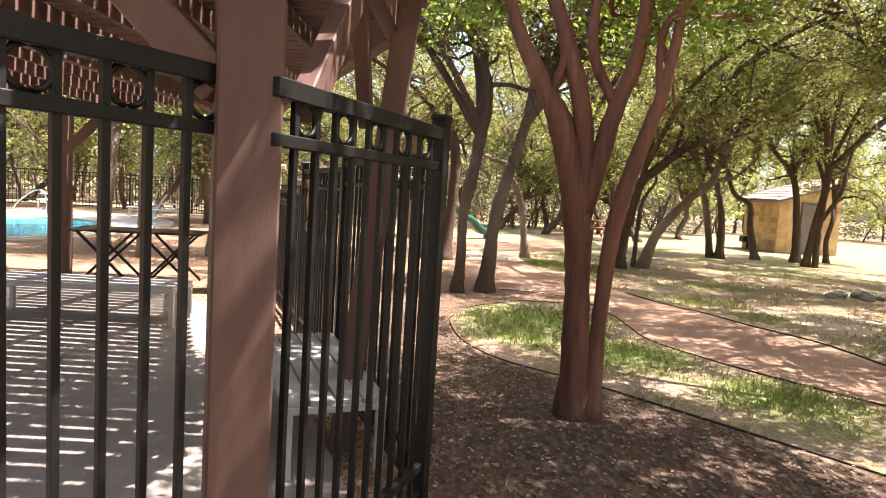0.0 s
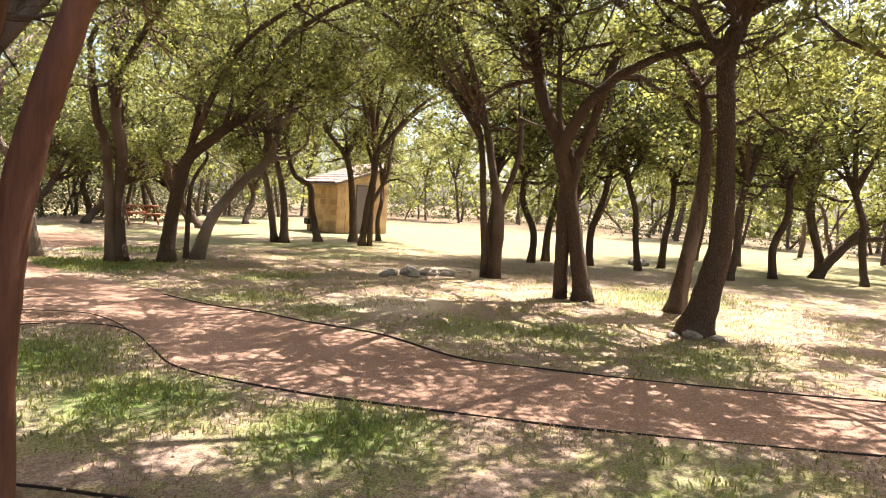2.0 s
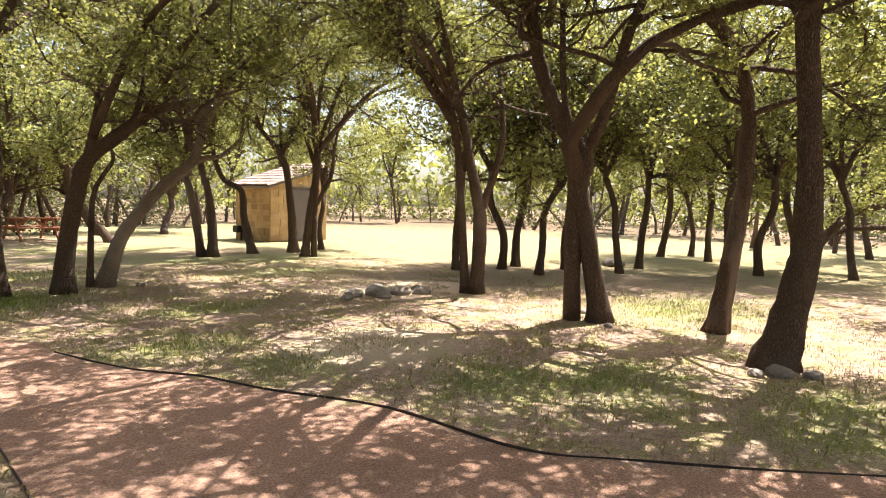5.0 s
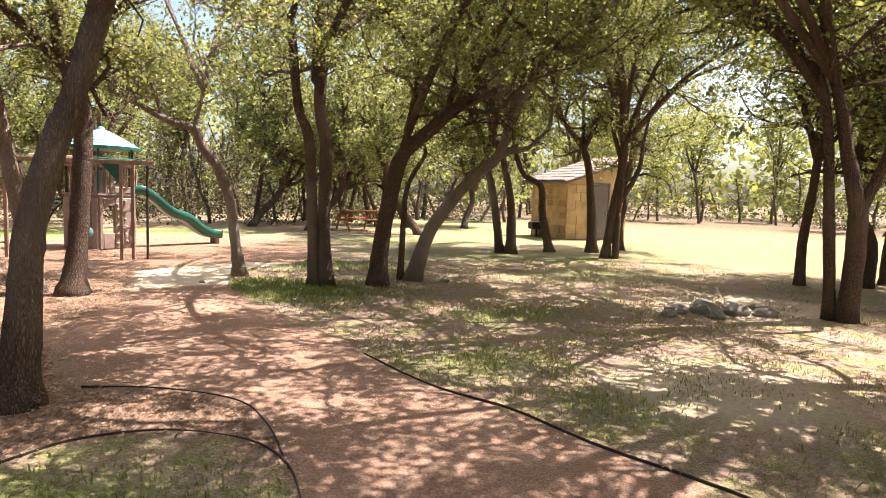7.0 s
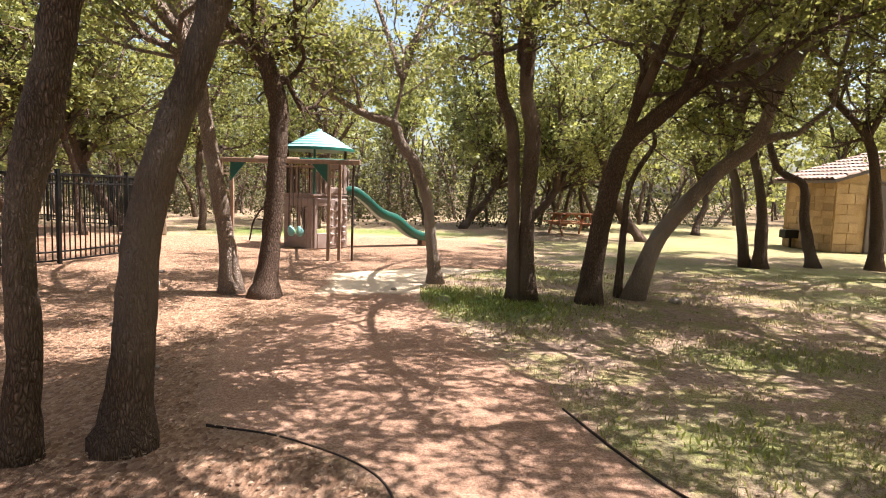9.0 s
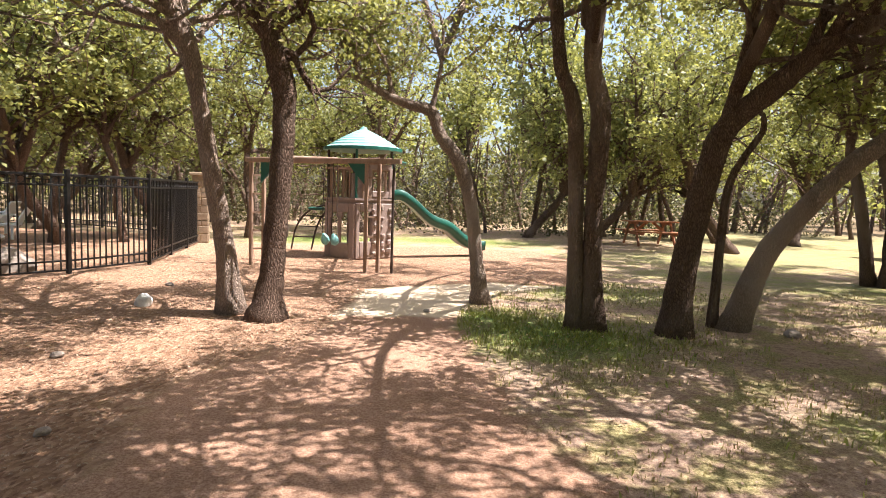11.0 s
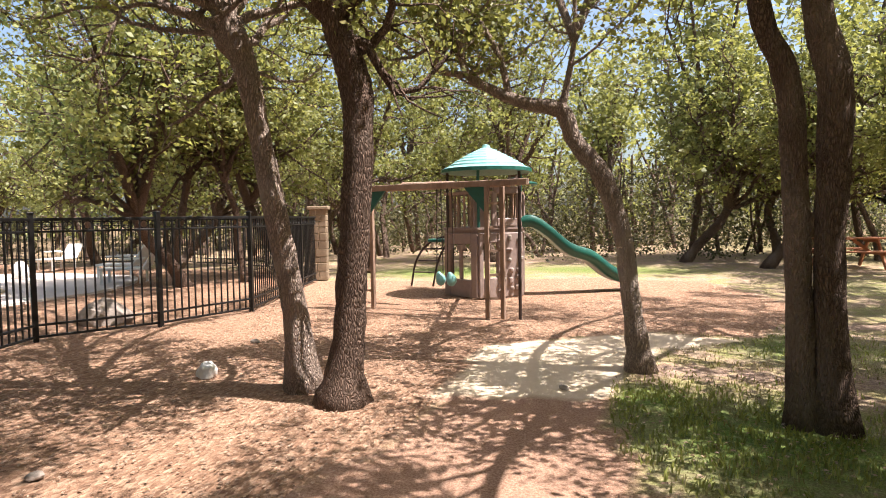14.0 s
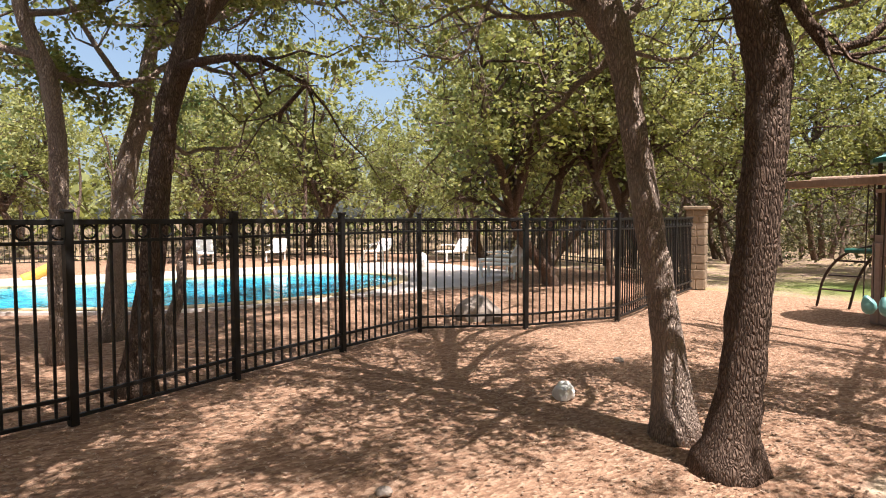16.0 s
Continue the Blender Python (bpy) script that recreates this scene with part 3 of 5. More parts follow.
STEMS_K = [[(2.19, 16.2, -0.02, 0.113), (2.1, 16.2, 0.61, 0.088), (2.01, 16.19, 1.29, 0.084), (1.83, 16.19, 1.82, 0.094), (1.58, 16.18, 2.16, 0.079), (1.46, 16.17, 2.44, 0.08), (1.12, 16.16, 2.54, 0.06), (0.81, 16.14, 2.68, 0.052), (0.53, 16.13, 2.88, 0.041), (0.42, 16.13, 3.26, 0.033), (0.13, 16.11, 3.45, 0.023)],
    [(1.46, 16.17, 2.46, 0.043), (1.51, 16.17, 2.66, 0.033), (1.58, 16.18, 3.08, 0.023), (1.59, 16.18, 3.51, 0.019)],
    [(0.96, 16.15, 2.62, 0.036), (0.86, 16.15, 3.01, 0.031), (0.65, 16.14, 3.41, 0.027)],
    [(0.51, 16.13, 2.86, 0.033), (0.2, 16.12, 2.97, 0.029), (0.41, 16.13, 3.29, 0.025), (-0.04, 16.11, 3.09, 0.018)],
    [(1.59, 16.18, 3.5, 0.03), (2.2, 17.5, 4.6, 0.04), (2.7, 18.9, 5.1, 0.036)]]
plant(tree_meshes(STEMS_K + limbs((1.58, 16.18, 3.1), [(0.6, 18.4), (1.7, 19.7), (2.9, 19.4)], 0.04), 12, 14000, 0.072, 1.265, OAK_SUN_PALE, LEAF, 2.8, 0.1, 12, 1.25, 5, 3.0), 'crooked oak with a kinked sunlit trunk beside the sand patch', 'oaks near the path')
STEMS_D = [[(3.31, 14.98, -0.03, 0.095), (3.27, 14.98, 1.09, 0.085), (3.2, 14.99, 2.28, 0.081), (3.04, 15, 2.75, 0.073), (2.96, 15.01, 3.45, 0.07), (2.9, 15.01, 4.14, 0.058)],
    [(3.5, 14.96, -0.03, 0.123), (3.45, 14.97, 1.1, 0.093), (3.47, 14.96, 2.23, 0.108), (3.36, 14.97, 2.75, 0.091), (3.37, 14.97, 3.43, 0.096), (3.36, 14.97, 4.11, 0.079)],
    [(3.37, 14.97, 3.6, 0.06), (3.9, 13.9, 4.8, 0.05), (4.4, 12.8, 5.4, 0.042), (4.8, 11.8, 5.6, 0.036)]]
plant(tree_meshes(STEMS_D + limbs((3.37, 14.97, 3.7), [(4.9, 18.0), (5.5, 18.9), (4.5, 19.8)]), 13, 15000, 0.072, 1.84, OAK, LEAF, 2.9, 0.1, 12, 1.25, 5, 3.3), 'twin-stemmed oak rising from a patch of green lawn', 'oaks near the path')
STEMS_E = [[(4.32, 14.93, -0.01, 0.159), (4.4, 14.91, 0.85, 0.134), (4.56, 14.88, 1.72, 0.13), (4.69, 14.85, 2.14, 0.117), (5.08, 14.76, 2.52, 0.111), (5.51, 14.66, 2.92, 0.096), (5.93, 14.57, 3.12, 0.074), (6.37, 14.47, 3.33, 0.053)],
    [(4.69, 14.85, 2.17, 0.077), (4.81, 14.82, 2.83, 0.055), (4.88, 14.81, 3.36, 0.049), (4.85, 14.81, 3.89, 0.04)],
    [(5.34, 14.7, 2.8, 0.052), (5.45, 14.68, 3.21, 0.046), (5.51, 14.66, 3.61, 0.037)],
    [(5.5, 14.66, 2.95, 0.06), (6, 13.5, 4.4, 0.055), (6.5, 12.6, 5, 0.045), (7, 11.9, 5.3, 0.036)],
    [(4.75, 14.84, 2.5, 0.07), (5.2, 13.6, 4.2, 0.05), (5.9, 12.6, 5.0, 0.036)]]
plant(tree_meshes(STEMS_E, 14, 21375, 0.072, 2.645, OAK, LEAF, 2.6, 0.1, 12, 1.25, 5, 2.9), 'thick-trunked oak leaning far over the dry grass', 'oaks near the path')
STEMS_E2 = [[(4.87, 15.52, 0.05, 0.058), (4.9, 15.52, 1.01, 0.049), (4.95, 15.5, 1.63, 0.042), (5.23, 15.42, 2.18, 0.035)]]
plant(tree_meshes(STEMS_E2, 15, 2250, 0.072, 1.035, OAK, LEAF, 2.6, 0.1, 12, 1.25, 2.6, 1.6), 'thin crooked oak sapling beside leaning oaks', 'oaks near the path')
STEMS_E3 = [[(5.08, 15.48, -0.03, 0.145), (5.38, 15.4, 0.91, 0.118), (6.02, 15.22, 1.79, 0.104), (6.46, 15.1, 2.21, 0.092), (6.65, 15.04, 2.8, 0.076), (6.92, 14.97, 3.53, 0.06), (7.23, 14.88, 4.07, 0.044)],
    [(6.41, 15.11, 2.16, 0.07), (6.66, 15.04, 2.3, 0.058), (6.95, 14.96, 2.35, 0.038)],
    [(7.2, 14.9, 4, 0.05), (8, 13.8, 4.8, 0.045), (8.6, 12.9, 5.2, 0.036)],
    [(6.65, 15.04, 2.8, 0.06), (6.5, 16.4, 4.4, 0.05), (6.0, 17.8, 5.2, 0.045), (5.5, 19.3, 5.6, 0.036)]]
plant(tree_meshes(STEMS_E3 + limbs((6.68, 15.0, 2.9), [(8.0, 15.8), (8.7, 14.6), (7.3, 16.9)]), 16, 24000, 0.072, 1.725, OAK_SUN_PALE, LEAF, 2.8, 0.1, 12, 1.25, 5, 3.0), 'oak with a strongly slanted trunk over dry grass', 'oaks near the path')
STEMS_F = [[(0.73, 9.82, -0.05, 0.142), (0.78, 9.85, 0.51, 0.116), (0.83, 9.87, 1.18, 0.096), (0.95, 9.93, 1.71, 0.096), (1.07, 9.99, 2.09, 0.082), (1.19, 10.04, 2.54, 0.085), (1.31, 10.1, 3.05, 0.077)],
    [(1.25, 10.05, 2.9, 0.07), (2, 10.2, 4.4, 0.055), (3, 10.4, 5.2, 0.045), (3.9, 10.4, 5.5, 0.036)],
    [(1.2, 10.03, 2.7, 0.06), (2.6, 9.5, 4.6, 0.055), (3.9, 8.9, 5.5, 0.045), (4.9, 8.3, 5.8, 0.036)]]
plant(tree_meshes(STEMS_F + limbs((1.25, 10.05, 2.9), [(4.2, 9.6), (4.0, 11.2), (2.2, 11.2), (3.0, 12.4), (4.6, 12.2)]), 17, 40000, 0.072, 2.185, OAK, LEAF, 3.1, 0.1, 12, 1.5, 5, 3.6), 'dark ridged oak leaning over the path edge', 'oaks near the path')
STEMS_G = [[(0.27, 9.63, -0.02, 0.094), (0.31, 9.65, 0.54, 0.082), (0.3, 9.65, 1.16, 0.077), (0.37, 9.69, 1.63, 0.1), (0.45, 9.74, 2.1, 0.089), (0.49, 9.76, 2.4, 0.096), (0.58, 9.81, 2.9, 0.085)],
    [(0.49, 9.76, 2.5, 0.07), (-0.6, 10.8, 4.2, 0.055), (-1.6, 11.8, 5, 0.045), (-2.4, 12.6, 5.3, 0.036)],
    [(0.52, 9.78, 2.6, 0.06), (-0.5, 9.6, 4.2, 0.05), (-1.6, 10.2, 5, 0.04), (-2.6, 10.8, 5.2, 0.036)],
    [(0.52, 9.78, 2.7, 0.06), (0.3, 10.7, 4.2, 0.05), (-0.1, 11.4, 4.9, 0.04), (-0.8, 11.9, 5.2, 0.036)]]
plant(tree_meshes(STEMS_G + limbs((0.5, 9.77, 2.6), [(0.8, 11.4), (-0.3, 11.6), (1.1, 12.4)]), 18, 34000, 0.072, 2.185, OAK, LEAF, 3.1, 0.1, 12, 1.5, 5, 3.6), 'dark rough-barked oak beside a leaning oak', 'oaks near the path')
STEMS_A = [[(9.83, 11.28, -0.01, 0.077), (9.76, 11.35, 1.28, 0.072), (9.66, 11.46, 2.82, 0.062), (9.47, 11.67, 3.53, 0.053), (8.9, 12.3, 4.21, 0.039)],
    [(9.95, 11.14, -0.02, 0.134), (9.98, 11.11, 1.29, 0.123), (9.85, 11.25, 2.25, 0.09), (9.74, 11.38, 3.06, 0.071), (9.53, 11.61, 3.86, 0.057), (9.09, 12.09, 4.82, 0.044)],
    [(9.99, 11.1, 1.48, 0.076), (10.16, 10.92, 2.25, 0.061), (10.22, 10.85, 2.91, 0.051), (10.16, 10.91, 3.85, 0.037)],
    [(9.47, 11.67, 3.5, 0.06), (8.8, 12.8, 4.8, 0.05), (8.3, 14, 5.3, 0.042), (8, 15.1, 5.5, 0.036)],
    [(9.74, 11.38, 3.1, 0.06), (8.6, 10.9, 4.7, 0.05), (7.6, 10.2, 5.3, 0.036)],
    [(9.66, 11.46, 2.9, 0.055), (8.6, 12.0, 4.5, 0.05), (7.4, 12.2, 5.2, 0.042), (6.3, 12.6, 5.5, 0.036)]]
plant(tree_meshes(STEMS_A + limbs((9.7, 11.4, 3.2), [(6.4, 11.4), (5.4, 10.6), (7.6, 11.4)]) + limbs((9.5, 11.7, 3.5), [(8.3, 14.2), (9.6, 13.6), (10.4, 14.8)]), 19, 30000, 0.072, 1.955, OAK, LEAF, 3.0, 0.1, 12, 1.3, 5, 3.5), 'slender multi-stemmed oak on bare dirt', 'oaks near the path')
STEMS_B = [[(9.38, 8.24, -0.03, 0.161), (9.28, 8.41, 1.02, 0.129), (9.19, 8.57, 1.83, 0.15), (9.22, 8.52, 2.3, 0.135), (9.07, 8.78, 2.7, 0.111), (8.92, 9.06, 3.45, 0.1), (8.83, 9.22, 4.34, 0.094), (8.75, 9.34, 5.23, 0.073)],
    [(9.23, 8.5, 2.33, 0.088), (9.31, 8.35, 2.69, 0.083), (9.39, 8.21, 3.25, 0.078), (9.49, 8.04, 4, 0.07), (9.61, 7.83, 4.58, 0.056)],
    [(9.14, 8.66, 2.56, 0.048), (9.07, 8.79, 3.21, 0.045), (9.04, 8.84, 4.3, 0.038)],
    [(9.18, 8.58, 0.15, 0.112), (9.17, 8.61, 1.38, 0.124), (9.2, 8.56, 1.9, 0.13)],
    [(8.83, 9.2, 4.3, 0.07), (7.4, 8.6, 5.4, 0.055), (6, 8.2, 5.9, 0.045), (5, 8, 6, 0.036)],
    [(8.95, 9, 4.1, 0.06), (7.6, 7.7, 5.4, 0.055), (6.4, 6.9, 5.9, 0.045), (5.6, 6.3, 6.1, 0.036)]]
plant(tree_meshes(STEMS_B + limbs((8.85, 9.2, 4.2), [(6.6, 9.8), (7.4, 8.2), (6.0, 7.6), (5.4, 9.2)]), 20, 32000, 0.072, 2.76, OAK, LEAF, 3.4, 0.1, 12, 1.5, 5, 3.9), 'large forked oak with two joined stems on bare dirt', 'oaks near the path')
STEMS_C2 = [[(9.98, 6.89, -0.03, 0.14), (10.07, 6.76, 1.12, 0.112), (10.12, 6.67, 2.19, 0.093), (10.09, 6.71, 3.06, 0.084), (9.98, 6.9, 3.67, 0.068), (9.69, 7.39, 4.36, 0.052)]]
plant(tree_meshes(STEMS_C2, 21, 13000, 0.072, 2.185, OAK, LEAF, 2.6, 0.1, 12, 1.25, 5, 2.9), 'slim leaning oak behind a thicker oak', 'oaks near the path')
STEMS_C = [[(8.6, 5.75, -0.02, 0.204), (8.68, 5.61, 0.77, 0.159), (8.71, 5.55, 1.36, 0.137), (8.69, 5.59, 2.43, 0.109), (8.65, 5.65, 3.49, 0.115), (8.73, 5.52, 4.11, 0.1), (8.82, 5.34, 4.98, 0.072)],
    [(8.65, 5.65, 3.42, 0.068), (8.47, 5.99, 4.06, 0.056), (8.34, 6.22, 4.77, 0.042)],
    [(8.7, 5.55, 4, 0.07), (7.2, 5.3, 5.4, 0.055), (5.8, 5.3, 5.8, 0.045), (4.7, 5.7, 5.9, 0.036)],
    [(8.73, 5.5, 4.2, 0.06), (7.4, 4.2, 5.4, 0.05), (6.2, 3.4, 5.8, 0.036)],
    [(8.72, 5.52, 4.1, 0.06), (7.4, 6.5, 5.3, 0.055), (6.2, 7.1, 5.9, 0.045), (5.2, 7.3, 6.1, 0.036)]]
plant(tree_meshes(STEMS_C + limbs((8.7, 5.55, 4.0), [(7.4, 6.6), (6.2, 6.4), (7.6, 4.2), (8.6, 3.8), (9.4, 3.1), (8.0, 3.0)]), 22, 33000, 0.072, 2.76, OAK, LEAF, 3.4, 0.1, 12, 1.5, 5, 3.9), 'thick dark oak with small rocks round its base', 'oaks near the path')
STEMS_L = [[(11.8, 3.27, -0.11, 0.137), (11.81, 3.21, 0.86, 0.115), (11.82, 3.1, 1.57, 0.1), (11.83, 3.08, 2.56, 0.086), (11.83, 3.03, 4.42, 0.067)]]
plant(tree_meshes(STEMS_L, 23, 13000, 0.072, 2.415, OAK, LEAF, 2.6, 0.1, 12, 1.25, 5, 2.9), 'dark oak at the edge of the sunny lawn', 'oaks near the path')
STEMS_H = [[(8.86, 20.31, -0.03, 0.112), (8.62, 20.42, 1.61, 0.099), (8.43, 20.5, 2.52, 0.075), (8.73, 20.37, 3.83, 0.049)]]
plant(tree_meshes(STEMS_H + limbs((8.43, 20.5, 2.6), [(8.0, 22.2), (6.8, 22.6), (6.0, 21.0)], 0.05), 24, 20000, 0.072, 1.84, OAK, LEAF, 2.8, 0.1, 12, 1.25, 5, 3.2), 'thin oak near the stone shed', 'oaks near the path')
STEMS_H2 = [[(9.07, 20.11, -0.02, 0.146), (9.04, 20.13, 1.24, 0.108), (8.79, 20.25, 2.53, 0.085), (8.53, 20.37, 3.04, 0.067), (8.29, 20.49, 4.07, 0.049)],
    [(8.3, 20.5, 4, 0.05), (7.6, 18.6, 5, 0.045), (7.4, 17.2, 5.3, 0.036)]]
plant(tree_meshes(STEMS_H2 + limbs((8.53, 20.37, 3.1), [(7.6, 18.6), (8.8, 18.4), (6.6, 19.8), (7.8, 17.2)]), 25, 22000, 0.072, 1.84, OAK, LEAF, 2.8, 0.1, 12, 1.25, 5, 3.0), 'thin oak with a swept base near the shed', 'oaks near the path')
STEMS_H3 = [[(10.5, 20.6, -0.02, 0.135), (10.29, 20.72, 1.01, 0.105), (10.21, 20.76, 1.82, 0.092), (9.74, 21.02, 2.21, 0.076), (9.49, 21.16, 3.3, 0.064), (9.63, 21.08, 4.38, 0.05)],
    [(9.6, 21.1, 4.2, 0.05), (10.0, 19.3, 5.0, 0.045), (10.4, 17.6, 5.4, 0.036)]]
plant(tree_meshes(STEMS_H3 + limbs((9.5, 21.15, 3.3), [(9.8, 23.0), (8.6, 23.6), (11.0, 22.8)], 0.05), 26, 24000, 0.072, 2.07, OAK, LEAF, 2.8, 0.1, 12, 1.25, 5, 3.2), 'crooked oak in front of the stone shed', 'oaks near the path')
STEMS_I = [[(11.81, 20.5, -0.02, 0.159), (11.72, 20.55, 1.5, 0.117), (11.51, 20.69, 2.84, 0.094), (10.9, 21.09, 3.79, 0.062), (10.48, 21.36, 4.48, 0.044)],
    [(10.9, 21, 3.8, 0.06), (9.6, 19.5, 5, 0.05), (8.6, 18, 5.3, 0.036)]]
plant(tree_meshes(STEMS_I + limbs((11.5, 20.7, 2.9), [(12.6, 22.4), (13.6, 21.2), (12.8, 19.9)], 0.055), 27, 28000, 0.072, 2.3, OAK, LEAF, 2.8, 0.1, 12, 1.25, 5, 3.2), 'dark oak standing before the shed door', 'oaks near the path')
STEMS_I2 = [[(11.25, 18.97, -0.03, 0.114), (11.36, 18.89, 1.17, 0.112), (11.49, 18.8, 2.26, 0.109), (11.51, 18.79, 3.08, 0.089), (11.31, 18.93, 4.25, 0.06), (11.36, 18.9, 5.17, 0.04)],
    [(11.48, 18.81, 1.43, 0.07), (11.83, 18.57, 2.27, 0.058), (11.91, 18.51, 3.08, 0.043), (12.01, 18.44, 3.76, 0.028)],
    [(11.46, 18.82, 0.24, 0.092), (11.47, 18.82, 1.18, 0.081)],
    [(11.51, 18.79, 3.0, 0.06), (12.2, 17.6, 4.4, 0.05), (12.6, 16.4, 5.0, 0.042), (12.9, 15.3, 5.3, 0.036)],
    [(11.5, 18.8, 2.9, 0.06), (12.9, 18.5, 4.5, 0.05), (14.0, 18.1, 5.1, 0.036)]]
plant(tree_meshes(STEMS_I2 + limbs((11.5, 18.8, 3.0), [(9.2, 17.0), (10.6, 16.2), (11.8, 16.8), (9.8, 18.4), (8.6, 16.0)]), 28, 30000, 0.072, 2.3, OAK, LEAF, 2.9, 0.1, 12, 1.25, 5, 3.3), 'multi-stemmed oak standing near the shed door', 'oaks near the path')
STEMS_VT = [[(-5.66, 11.35, -0, 0.094), (-5.66, 11.36, 0.98, 0.088), (-5.66, 11.41, 2.05, 0.088), (-5.66, 11.34, 2.99, 0.086), (-5.67, 11.16, 3.53, 0.074), (-5.67, 11.06, 4.08, 0.063)]]
plant(tree_meshes(STEMS_VT, 29, 20000, 0.072, 2.76, OAK_SUN_PALE, LEAF, 2.6, 0.1, 12, 1.25, 5, 2.7), 'oak inside the pool fence with its trunk in a sunlit pale tone', 'oaks near the path')
STEMS_VT2 = [[(-6.76, 11.99, -0.01, 0.129), (-6.75, 12.05, 0.87, 0.109), (-6.73, 12.21, 2.16, 0.124), (-6.71, 12.39, 2.88, 0.113), (-6.7, 12.53, 3.76, 0.08), (-6.68, 12.68, 4.35, 0.068)]]
plant(tree_meshes(STEMS_VT2 + limbs((-6.7, 12.5, 3.7), [(-8.2, 15.8), (-7.4, 17.2), (-6.2, 16.0), (-8.8, 14.0)]), 30, 26000, 0.072, 2.99, OAK_SUN_PALE, LEAF, 2.6, 0.1, 12, 1.25, 5, 2.7), 'grey oak beside the pool', 'oaks near the path')
STEMS_VT3 = [[(-3.95, 11.82, -0.01, 0.152), (-3.93, 11.95, 0.86, 0.115), (-3.91, 12.07, 1.96, 0.102), (-3.9, 12.15, 2.56, 0.103), (-3.86, 12.35, 3.18, 0.107), (-3.84, 12.5, 3.7, 0.099)]]
plant(tree_meshes(STEMS_VT3 + limbs((-3.86, 12.35, 3.2), [(-5.4, 15.4), (-4.8, 14.2), (-6.4, 14.6)]), 31, 28000, 0.072, 2.99, OAK, LEAF, 2.6, 0.1, 12, 1.25, 5, 2.7), 'dark oak close behind the pool fence', 'oaks near the path')
CRAPE_MAIN = [[(1.06, 4.2, -0.03, 0.125), (1.04, 4.2, 0.55, 0.098), (1.01, 4.21, 1.04, 0.09), (0.99, 4.22, 1.37, 0.1), (0.86, 4.25, 1.96, 0.094), (0.71, 4.29, 2.3, 0.071), (0.49, 4.34, 2.71, 0.052), (0.34, 4.37, 3.18, 0.037)],
    [(1.01, 4.22, 1.37, 0.078), (1, 4.22, 1.85, 0.07), (0.94, 4.23, 2.24, 0.066), (0.8, 4.27, 2.71, 0.055), (0.65, 4.3, 3.17, 0.039)],
    [(1.01, 4.22, 1.45, 0.078), (1.09, 4.2, 1.81, 0.069), (1.18, 4.18, 2.21, 0.06), (1.28, 4.15, 2.52, 0.052), (1.33, 4.14, 3.01, 0.044)]]
CRAPE_SIDE = [[(1.17, 4.18, 0.0, 0.085), (1.185, 4.18, 0.56, 0.056), (1.205, 4.17, 1.06, 0.056), (1.235, 4.17, 1.38, 0.06), (1.3, 4.15, 1.71, 0.057), (1.41, 4.12, 2.1, 0.052), (1.49, 4.1, 2.41, 0.04), (1.56, 4.09, 3, 0.029)],
    [(1.18, 4.18, 2.21, 0.038), (1, 4.22, 2.59, 0.038), (1, 4.22, 3.09, 0.03)],
    [(0.74, 4.28, 2.28, 0.036), (0.81, 4.26, 2.63, 0.035), (0.62, 4.31, 3.1, 0.028)],
    [(1.45, 4.11, 2.26, 0.026), (1.44, 4.12, 2.71, 0.025), (1.61, 4.08, 3, 0.018)]]
plant(tree_meshes(CRAPE_MAIN + CRAPE_SIDE, 50, 18000, 0.06, 1.75, CRAPE, LEAF_CRAPE, 2.9, 0.13, 14, 0.7, 4.0, 2.75, 0.6, 0, 0.35), 'smooth red-barked crape myrtle with many upright stems in a mulch bed', '', name='crape_myrtle')
STUB = Geo().tube(smooth_line([[-4.74, 12.18, -0.02, 0.064], [-4.73, 12.27, 0.41, 0.059], [-4.71, 12.37, 0.75, 0.054], [-4.7, 12.4, 1.09, 0.043]], 5)[:, :3], np.linspace(0.075, 0.045, 16), 9, True, 0.08, 3)
single('dead_stump', STUB, OAK_SUN_PALE, 'short dead leaning trunk stump behind the pool fence', 'stump', smooth=True)
# ---- mid and far trees ----
MID_SPOTS = [(12.5, 14.15), (13.7, 13.7), (14.6, 14.0), (13.5, 12.4), (15.15, 12.8), (15.6, 11.5), (17.3, 11.9), (22.0, 13.6), (23.3, 13.1), (21.6, 11.8), (16.3, 9.3), (18.4, 9.2), (21.4, 9.2), (13.2, 21.1), (-8.3, 21.2), (-7.2, 22.2), (-5.3, 25.0), (-2.4, 27.5), (14.6, 4.5), (16.5, 1.0), (19.6, 7.4), (19.0, 4.2), (22.6, 6.6)]
MID_BASE = [tree_meshes(generic_stems(200 + i, 5.9 + 0.5 * (i % 3), 0.095 + 0.012 * (i % 3)), 300 + i, 9500, 0.1, 2.9, OAK, LEAF, 2.2, 0.15, 8, 1.4, 0, 0, 0.6, 1) for i in range(5)]
for i, (x, y) in enumerate(MID_SPOTS):
    t = plant(MID_BASE[i % 5], "slender dark-trunked oak standing among many others", "slender oaks", (x, y, 0))
    t.rotation_euler.z = i * 2.1
